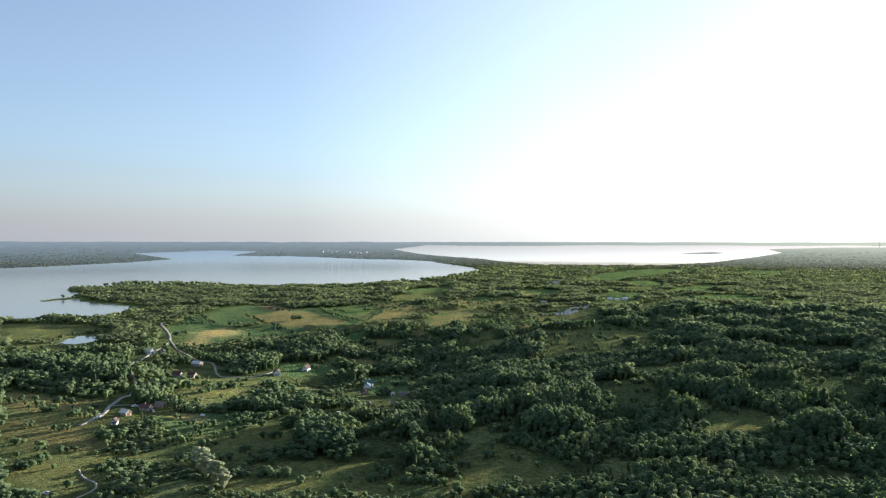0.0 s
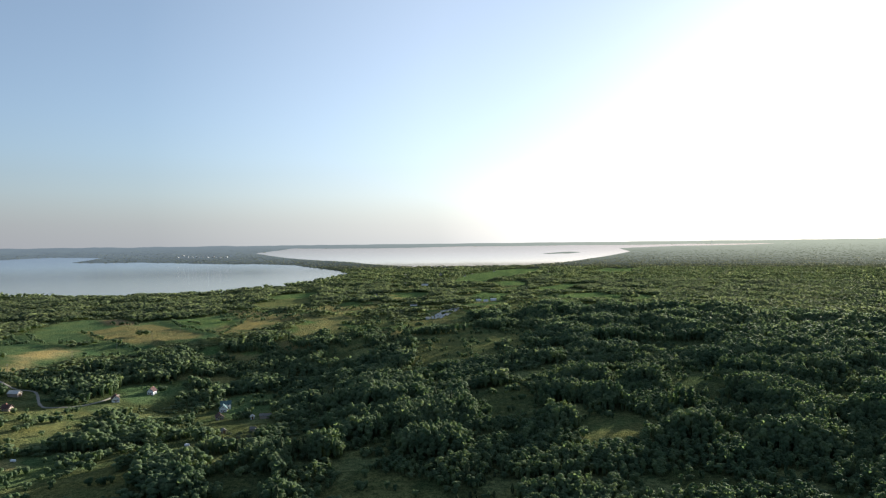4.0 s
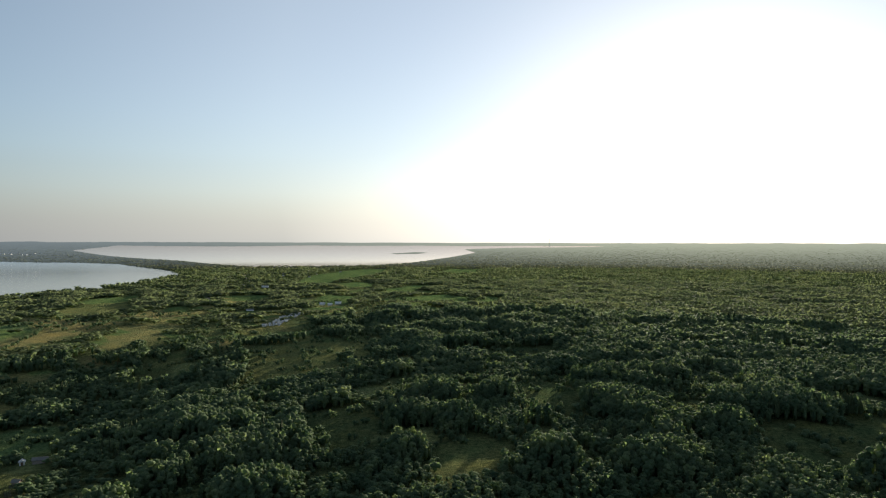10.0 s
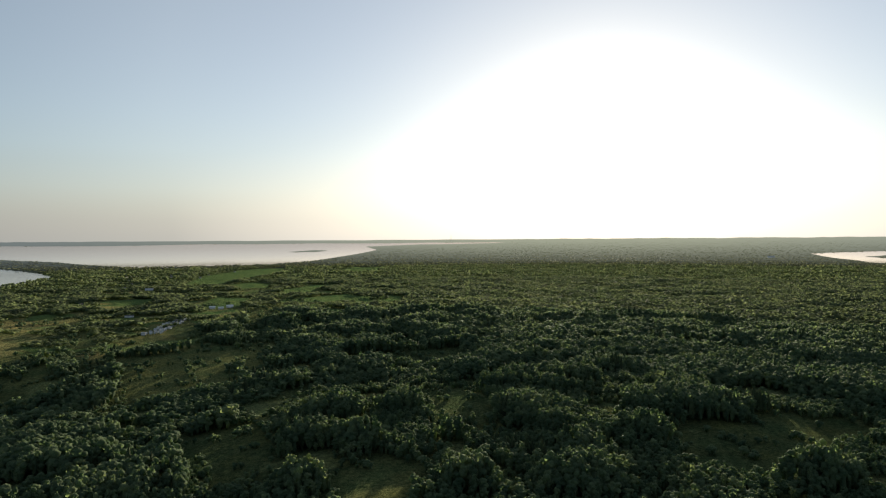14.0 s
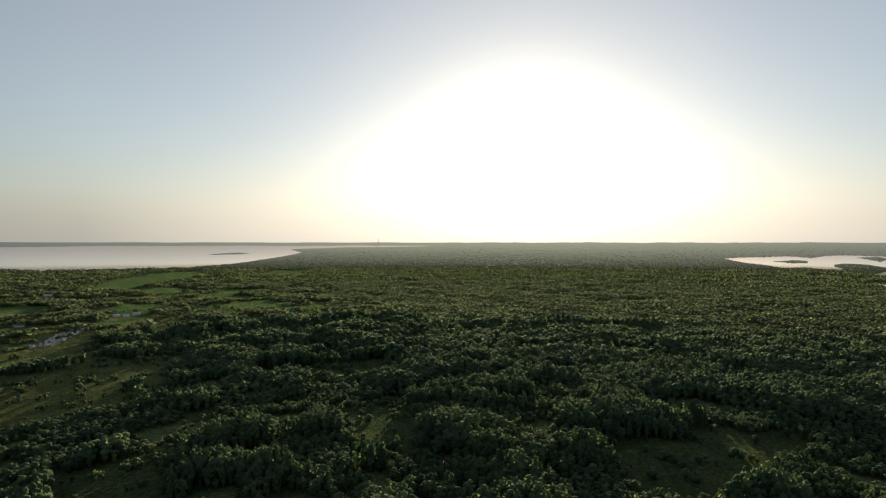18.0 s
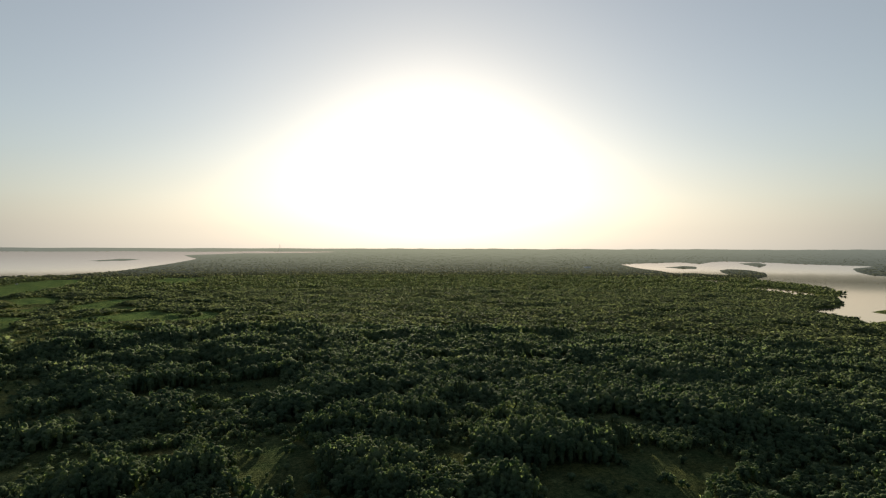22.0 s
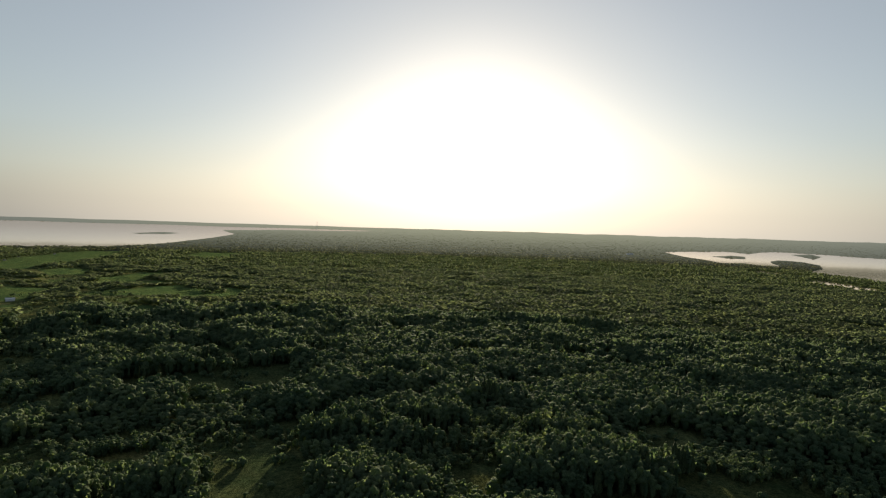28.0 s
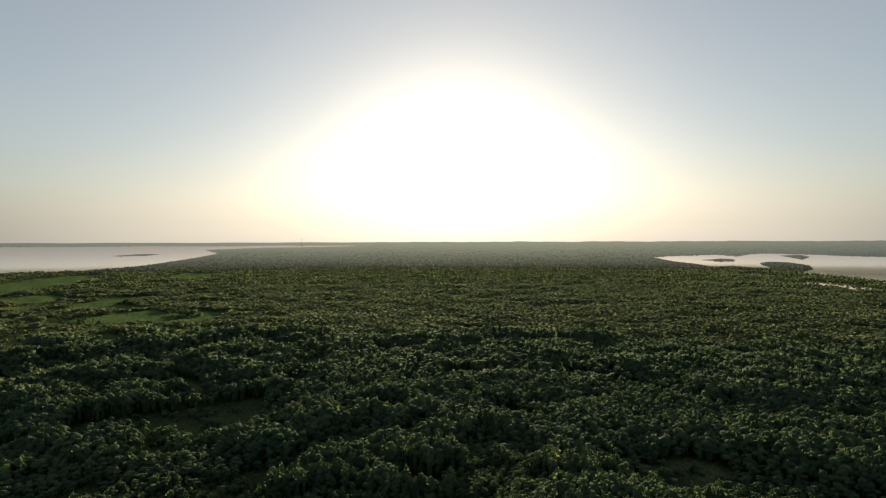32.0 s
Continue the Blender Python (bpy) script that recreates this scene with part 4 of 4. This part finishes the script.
for i, (x, y, h) in enumerate([(-126, 338, 14), (-119, 327, 13.5), (-131, 349, 12), (-111, 317, 12.5), (-105, 311, 10)]):
    m = Matrix.Translation((x, y, at_ground(x, y, -0.2))) @ Matrix.Rotation(i * 2.0, 4, "Z")
    t = willow if i == 0 else copy_thing(willow, m)
    t.matrix_basis = m @ Matrix.Diagonal((h * 0.8, h * 0.8, h, 1))
    tagged(t, "pale silvery willow tree beside a meadow", "tree", "willows")


def gable(bm, w, l, z0, rise):
    """A gable triangle under a ridge that runs along y, as a thin prism."""
    for y in (l / 2,):
        vs = [bm.verts.new(p) for p in ((-w / 2, y - 0.1, z0), (w / 2, y - 0.1, z0), (0, y - 0.1, z0 + rise), (-w / 2, y + 0.1, z0), (w / 2, y + 0.1, z0), (0, y + 0.1, z0 + rise))]
        for f in ((0, 1, 2), (5, 4, 3), (0, 3, 4, 1), (1, 4, 5, 2), (2, 5, 3, 0)):
            bm.faces.new([vs[i] for i in f])


def roof_slab(w, l, z0, rise, side, over=0.5, thick=0.18):
    """One pitch of a gable roof, with eaves."""
    run, slope = w / 2 + over, math.atan2(rise, w / 2)
    length = run / math.cos(slope)
    m = Matrix.Translation((0, 0, z0 + rise + 0.06)) @ Matrix.Rotation(side * slope, 4, "Y") @ Matrix.Translation((side * length / 2, 0, thick / 2))
    bm = bmesh.new()
    bmesh.ops.create_cube(bm, size=1.0, matrix=m @ Matrix.Diagonal((length, l + 2 * over, thick, 1)))
    return bm


def house(name, label, x, y, turn, w, l, walls, rise, wall_mat, roof_mat, storeys=1, chimney=True, category="house", openings=True):
    """A gabled building: plinth-to-eaves walls, gables, two roof pitches, windows, door, chimney."""
    ob = new(name)
    part("wall", boxes(((0, 0, walls / 2 - 0.6), (w, l, walls + 1.2))), wall_mat, ob)
    for end in (1, -1):
        bm = bmesh.new()
        gable(bm, w - 0.02, end * (l - 0.22), walls, rise)
        part("gable", bm, wall_mat, ob)
    for side in (-1, 1):
        part("roof", roof_slab(w, l, walls, rise, side), roof_mat, ob)
    part("ridge_cap", boxes(((0, 0, walls + rise + 0.22), (0.3, l + 1.0, 0.14))), roof_mat, ob)
    if openings:
        for s in range(storeys):
            z = 1.5 + 2.6 * s
            for side in (-1, 1):
                n = max(2, int(l // 3))
                for k in range(n):
                    yy = (k + 0.5) * l / n - l / 2
                    win = part("window", boxes(((side * w / 2, yy, z), (0.12, 1.2, 1.3))), FRAME, ob)
                    part("pane", boxes(((side * (w / 2 + 0.05), yy, z), (0.06, 1.0, 1.1))), GLASS, win)
            for side in (-1, 1):
                for xx in (-w / 4, w / 4):
                    win = part("window", boxes(((xx, side * l / 2, z), (1.2, 0.12, 1.3))), FRAME, ob)
                    part("pane", boxes(((xx, side * (l / 2 + 0.05), z), (1.0, 0.06, 1.1))), GLASS, win)
        win = part("window", boxes(((0, -l / 2, walls + rise * 0.35), (0.9, 0.12, 1.0))), FRAME, ob)
        part("pane", boxes(((0, -l / 2 - 0.05, walls + rise * 0.35), (0.72, 0.06, 0.82))), GLASS, win)
        part("door", boxes(((0, -l / 2 - 0.03, 1.0), (1.0, 0.14, 2.05))), DOOR, ob)
    else:
        part("door", boxes(((0, -l / 2 - 0.03, min(1.2, walls / 2)), (min(2.4, w * 0.5), 0.14, min(2.4, walls - 0.2)))), DOOR, ob)
    if chimney:
        stack = part("chimney", boxes(((w * 0.12, l * 0.15, walls + rise + 0.2), (0.6, 0.6, 1.8))), BRICK, ob)
        part("cap", boxes(((w * 0.12, l * 0.15, walls + rise + 1.16), (0.74, 0.74, 0.12))), SLATE, stack)
    ob.matrix_basis = pose(x, y, at_ground(x, y), 0, 0, turn)
    return tagged(ob, label, category)


house("house", "white rendered house with a blue-green metal roof", -72, 634, 96, 6.2, 8.5, 4.8, 2.2, WHITE, TEAL_METAL, 2)
house("annex", "white gabled annex beside the blue-roofed house", -73, 624, 6, 6, 6, 3.4, 2.8, WHITE, TEAL_METAL, 1, False)
house("cottage", "small ochre timber cottage with a red roof", -70, 577, 20, 5, 6.5, 2.6, 2.2, OCHRE, RED_TILE)
house("shed", "long low shed with a grey sheet roof", -33, 553, 82, 3.6, 8, 2.3, 1.1, TIMBER, SLATE, 1, False, "shed", False)
house("kiosk", "little white garden hut", -43, 557, 5, 2.6, 3.0, 2.3, 0.9, WHITE, PALE_METAL, 1, False, "shed", False)
for sx, sy, st in ((-58, 506, 20), (-38, 503, 65), (-30, 488, 10)):
    house("garden_shed", "weathered timber shed among garden plots", sx, sy, st, 2.6, 3.6, 2.1, 1.0, TIMBER, SLATE, 1, False, "shed", False)
house("house", "white house with a dark brown tiled roof", -171, 668, 20, 6, 8, 3.0, 2.7, WHITE, BROWN_TILE)
house("house", "white gabled house with a red-brown roof on a lawn", -148, 703, -12, 6, 7.5, 3.2, 3.2, WHITE, RED_TILE)
house("barn", "long barn with a pale sheet-metal roof beside the lane", -258, 682, 70, 5.5, 10, 3.0, 2.0, TIMBER, PALE_METAL, 1, False, "barn", False)
house("house", "ochre house with a brown roof among trees", -243, 630, 75, 5.5, 7, 2.8, 2.3, OCHRE, BROWN_TILE)
house("house", "brown timber house with a tiled roof among trees", -255, 624, 80, 5, 8, 2.8, 2.2, TIMBER, BROWN_TILE)
house("house", "white house with a pale roof beside the lane", -323, 717, 65, 6, 7.5, 2.9, 2.4, WHITE, PALE_METAL)
house("house", "small timber house with a grey roof", -311, 722, 20, 5, 6.5, 2.6, 2.2, TIMBER, SLATE)
house("farmhouse", "brown-roofed timber farmhouse in a yard", -214, 468, 70, 4.6, 8.5, 2.5, 1.8, TIMBER, BROWN_TILE)
house("barn", "grey farm barn with a slate roof", -209, 480, 78, 4.2, 6.5, 2.5, 1.6, TIMBER, SLATE, 1, False, "barn", False)
house("barn", "low farm building with a pale sheet roof", -220, 450, 62, 4.2, 6.5, 2.4, 1.6, OCHRE, PALE_METAL, 1, False, "barn", False)
house("shed", "open farm shed with a pale grey roof", -202, 484, 70, 3.6, 6, 2.3, 1.2, TIMBER, PALE_METAL, 1, False, "shed", False)
house("cottage", "white hut with a dark red roof", -216, 427, 10, 3.4, 4.2, 2.2, 1.8, WHITE, RED_TILE, 1, False)


def garden_bed():
    """A dug bed with three rows of low plants."""
    bed = new("garden_bed")
    part("soil", boxes(((0, 0, -0.05), (3.0, 8.0, 0.5))), SOIL, bed)
    head = None
    for k in (-1, 0, 1):
        for j in range(10):
            if head is None:
                bm = bmesh.new()
                bmesh.ops.create_icosphere(bm, subdivisions=1, radius=0.34)
                for v in bm.verts:
                    v.co *= 1 + 0.25 * math.sin(7 * v.co.x + 11 * v.co.y)
                head = part("plant", bm, LEAF, bed)
                plant = head
            else:
                plant = new("plant", head.data)
                plant.parent = bed
            plant.location = (k * 0.95 + 0.1 * math.sin(3 * j), -3.6 + 0.8 * j, 0.36)
            plant.scale = (1, 1, 0.8 + 0.3 * math.sin(5 * j + k))
    return bed


bed = garden_bed()
for k in range(9):
    bx_, by_ = -60 + 7 * (k % 5), 497 - 13 * (k // 5) + 2 * (k % 2)
    m = pose(bx_, by_, at_ground(bx_, by_), 0, 0, 12)
    b_ = bed if k == 0 else copy_thing(bed, m)
    b_.matrix_basis = m
    tagged(b_, "dug garden bed with rows of low green plants", "garden bed", "garden plots")

# long white barns beyond the fields
for bx_, by_, bt, bl in ((336, 1309, 80, 15), (345, 1287, 84, 12), (366, 1306, 78, 17)):
    house("barn", "long white farm building with a pale roof", bx_, by_, bt, 5, bl * 0.66, 3.2, 1.2, WHITE, WHITE, 1, False, "barn", False)

house("hall", "long farm hall with a pale flat roof", 328, 1887, 70, 7, 18, 3.0, 1.0, WHITE, PALE_METAL, 1, False, "barn", False)
house("hall", "bright-roofed greenhouse hall far out on the wooded plain", 3375, 2025, 40, 16, 34, 5.0, 3.5, WHITE, PALE_METAL, 1, False, "barn", False)
house("hall", "long low greenhouse hall with a grey roof", 200, 1289, 75, 6, 13, 2.4, 1.0, WHITE, SLATE, 1, False, "barn", False)

# garden colony: rows of small pale huts
hut = None
grow = random.Random(4)
for row in range(4):
    for k in range(17):
        u = (k + 0.5) / 17 + grow.uniform(-0.02, 0.02)
        hx, hy = 191 + 62 * u + (row - 1.5) * 5.5 + grow.uniform(-2, 2), 1034 + 112 * u - (row - 1.5) * 3 + grow.uniform(-3, 3)
        if grow.random() < 0.1:
            continue
        m = pose(hx, hy, at_ground(hx, hy), 0, 0, 60 + grow.uniform(-40, 40)) @ Matrix.Diagonal((grow.uniform(0.4, 0.68), grow.uniform(0.4, 0.75), grow.uniform(0.5, 0.75), 1))
        if hut is None:
            hut = house("garden_hut", "small white hut with a pale sheet roof", hx, hy, 60, 3.2, 4.6, 2.3, 1.1, WHITE, PALE_METAL, 1, False, "hut", False)
            tagged(hut, group="huts of the garden colony")
        else:
            copy_thing(hut, m)

# lone cottages of the far village
far_house = None
for k, (hx, hy) in enumerate([(290, 2030), (304, 2047), (471, 2469), (529, 2654), (433, 2412), (1032, 2734), (153, 1565), (725, 2918), (669, 2832), (774, 2713), (960, 2560), (496, 2488), (559, 2553), (427, 2437), (610, 2681), (1143, 2581), (380, 2300), (250, 2150), (330, 2180), (575, 2420), (640, 2570), (348, 2380)]):
    m = pose(hx, hy, at_ground(hx, hy), 0, 0, 40 + 37 * k)
    if far_house is None:
        far_house = tagged(house("cottage", "white village cottage with a grey roof", hx, hy, 40, 5, 7, 2.6, 1.8, WHITE, SLATE), group="village cottages")
    else:
        copy_thing(far_house, m)

# town across the water
town = None
for k in range(22):
    hx, hy = -810 + 15 * k + grow.uniform(-5, 5), 4340 + grow.uniform(-25, 80)
    m = pose(hx, hy, at_ground(hx, hy), 0, 0, grow.uniform(0, 180))
    if town is None:
        town = tagged(house("block", "pale town building on the far shore", hx, hy, 30, 5, 9, 3.4, 1.6, WHITE, PALE_METAL, 1, False, "building", False), group="town across the lake")
    else:
        copy_thing(town, m)


def car(x, y, turn):
    ob = new("car")
    bm = boxes(((0, 0, 0.62), (1.75, 4.3, 0.62)))
    bmesh.ops.bevel(bm, geom=bm.edges[:], offset=0.14, segments=2, affect="EDGES")
    part("body", bm, CAR_PAINT, ob)
    bm = boxes(((0, -0.15, 1.15), (1.5, 2.2, 0.56)))
    for v in bm.verts:
        if v.co.z > 1.2:
            v.co.x *= 0.82
            v.co.y = -0.15 + (v.co.y + 0.15) * 0.72
    part("cabin", bm, GLASS, ob)
    part("roof", boxes(((0, -0.15, 1.45), (1.24, 1.62, 0.06))), CAR_PAINT, ob)
    for sx in (-0.8, 0.8):
        for sy in (-1.35, 1.35):
            bm = bmesh.new()
            limb(bm, (sx - 0.1, sy, 0.32), (sx + 0.1, sy, 0.32), 0.32, 0.32, 12)
            part("wheel", bm, RUBBER, ob)
    ob.matrix_basis = pose(x, y, at_ground(x, y), 0, 0, turn)
    return tagged(ob, "white car parked in a farm yard", "car")


car(-206, 462, 30)
car(-234, 439, 140)
car(-188, 308, 80)
car(-197, 306, 60)
car(-227, 478, 110)
car(-236, 446, 25)


def caravan(x, y, turn, label):
    ob = new("caravan")
    bm = boxes(((0, 0, 1.45), (2.2, 5.0, 2.0)))
    bmesh.ops.bevel(bm, geom=bm.edges[:], offset=0.25, segments=2, affect="EDGES")
    part("body", bm, CAR_PAINT, ob)
    part("window", boxes(((1.1, 0.4, 1.8), (0.06, 1.6, 0.6))), GLASS, ob)
    part("drawbar", boxes(((0, -3.1, 0.5), (0.1, 1.3, 0.1))), STEEL, ob)
    for sx in (-0.95, 0.95):
        bm = bmesh.new()
        limb(bm, (sx - 0.1, 0, 0.34), (sx + 0.1, 0, 0.34), 0.34, 0.34, 12)
        part("wheel", bm, RUBBER, ob)
    ob.matrix_basis = pose(x, y, at_ground(x, y), 0, 0, turn) @ Matrix.Scale(0.6, 4)
    return tagged(ob, label, "caravan")


caravan(-170, 459, 75, "small white caravan standing on a mown meadow")
caravan(-75, 467, 70, "white trailer on the grass below the wood")


def pole(x, y, turn):
    ob = new("utility_pole")
    bm = bmesh.new()
    limb(bm, (0, 0, -0.8), (0, 0, 9.0), 0.16, 0.11, 8)
    part("post", bm, TIMBER, ob)
    part("crossarm", boxes(((0, 0, 8.4), (1.8, 0.12, 0.14))), TIMBER, ob)
    for xx in (-0.75, 0, 0.75):
        bm = bmesh.new()
        limb(bm, (xx, 0, 8.47), (xx, 0, 8.7), 0.05, 0.03, 6)
        part("insulator", bm, FRAME, ob)
    ob.matrix_basis = pose(x, y, at_ground(x, y), 0, 0, turn)
    return tagged(ob, "grey wooden utility pole beside a field", "pole", "utility poles")


for px_, py_ in ((-300, 770), (-262, 838), (-232, 900), (-205, 962), (-180, 1020)):
    pole(px_, py_, 25)


def mast(x, y, height):
    ob = new("radio_mast")
    for k in range(3):
        a = k * 2.094
        bm = bmesh.new()
        limb(bm, (2.2 * math.cos(a), 2.2 * math.sin(a), -1), (0.6 * math.cos(a), 0.6 * math.sin(a), height), 0.35, 0.3, 6)
        part("leg", bm, STEEL, ob)
    for j in range(9):
        z0, z1 = height * j / 9, height * (j + 1) / 9
        r0, r1 = 2.2 - 1.6 * j / 9, 2.2 - 1.6 * (j + 1) / 9
        bm = bmesh.new()
        for k in range(3):
            a, b2 = k * 2.094, (k + 1) * 2.094
            limb(bm, (r0 * math.cos(a), r0 * math.sin(a), z0), (r1 * math.cos(b2), r1 * math.sin(b2), z1), 0.14, 0.14, 4)
        part("brace", bm, STEEL, ob)
    bm = bmesh.new()
    limb(bm, (0, 0, height - 2), (0, 0, height + 7), 0.3, 0.12, 6)
    part("aerial", bm, STEEL, ob)
    ob.matrix_basis = pose(x, y, at_ground(x, y))
    return tagged(ob, "tall grey lattice radio mast above far woods", "mast")


mast(2640, 3935, 62)


def road(line, width, label):
    """A gravel ribbon that follows the ground, with a little crown and worn edges."""
    p = [np.array(q, float) for q in line]
    pts = []
    for i in range(len(p) - 1):
        a, b2, c, d2 = p[max(i - 1, 0)], p[i], p[i + 1], p[min(i + 2, len(p) - 1)]
        for t in np.linspace(0, 1, 10, endpoint=False):
            pts.append(0.5 * (2 * b2 + (c - a) * t + (2 * a - 5 * b2 + 4 * c - d2) * t * t + (3 * b2 - a - 3 * c + d2) * t ** 3))
    pts = np.array(pts + [p[-1]])
    tan = np.gradient(pts, axis=0)
    nor = np.stack([-tan[:, 1], tan[:, 0]], 1) / np.linalg.norm(tan, axis=1)[:, None]
    wob = 1 + 0.15 * np.sin(np.arange(len(pts)) * 1.3)
    rows = []
    for off, lift in ((-0.5, -0.2), (-0.42, 0.22), (0, 0.32), (0.42, 0.22), (0.5, -0.2)):
        q = pts + nor * (off * width * wob)[:, None]
        rows.append(np.column_stack([q, ground_z(q[:, 0], q[:, 1]) + lift]))
    v = np.stack(rows, 1).reshape(-1, 3)
    i = (np.arange(len(pts) - 1)[:, None] * 5 + np.arange(4)[None, :]).ravel()
    f = np.stack([i, i + 5, i + 6, i + 1], -1)
    return tagged(new("road", mesh_from("road", v, f, [ROAD], True)), label, "road", kind="structure")


for line, width in zip(ROADS, (3.4, 2.5, 2.0, 1.1, 5.0)):
    road(line, width, "pale winding gravel road between trees and fields")
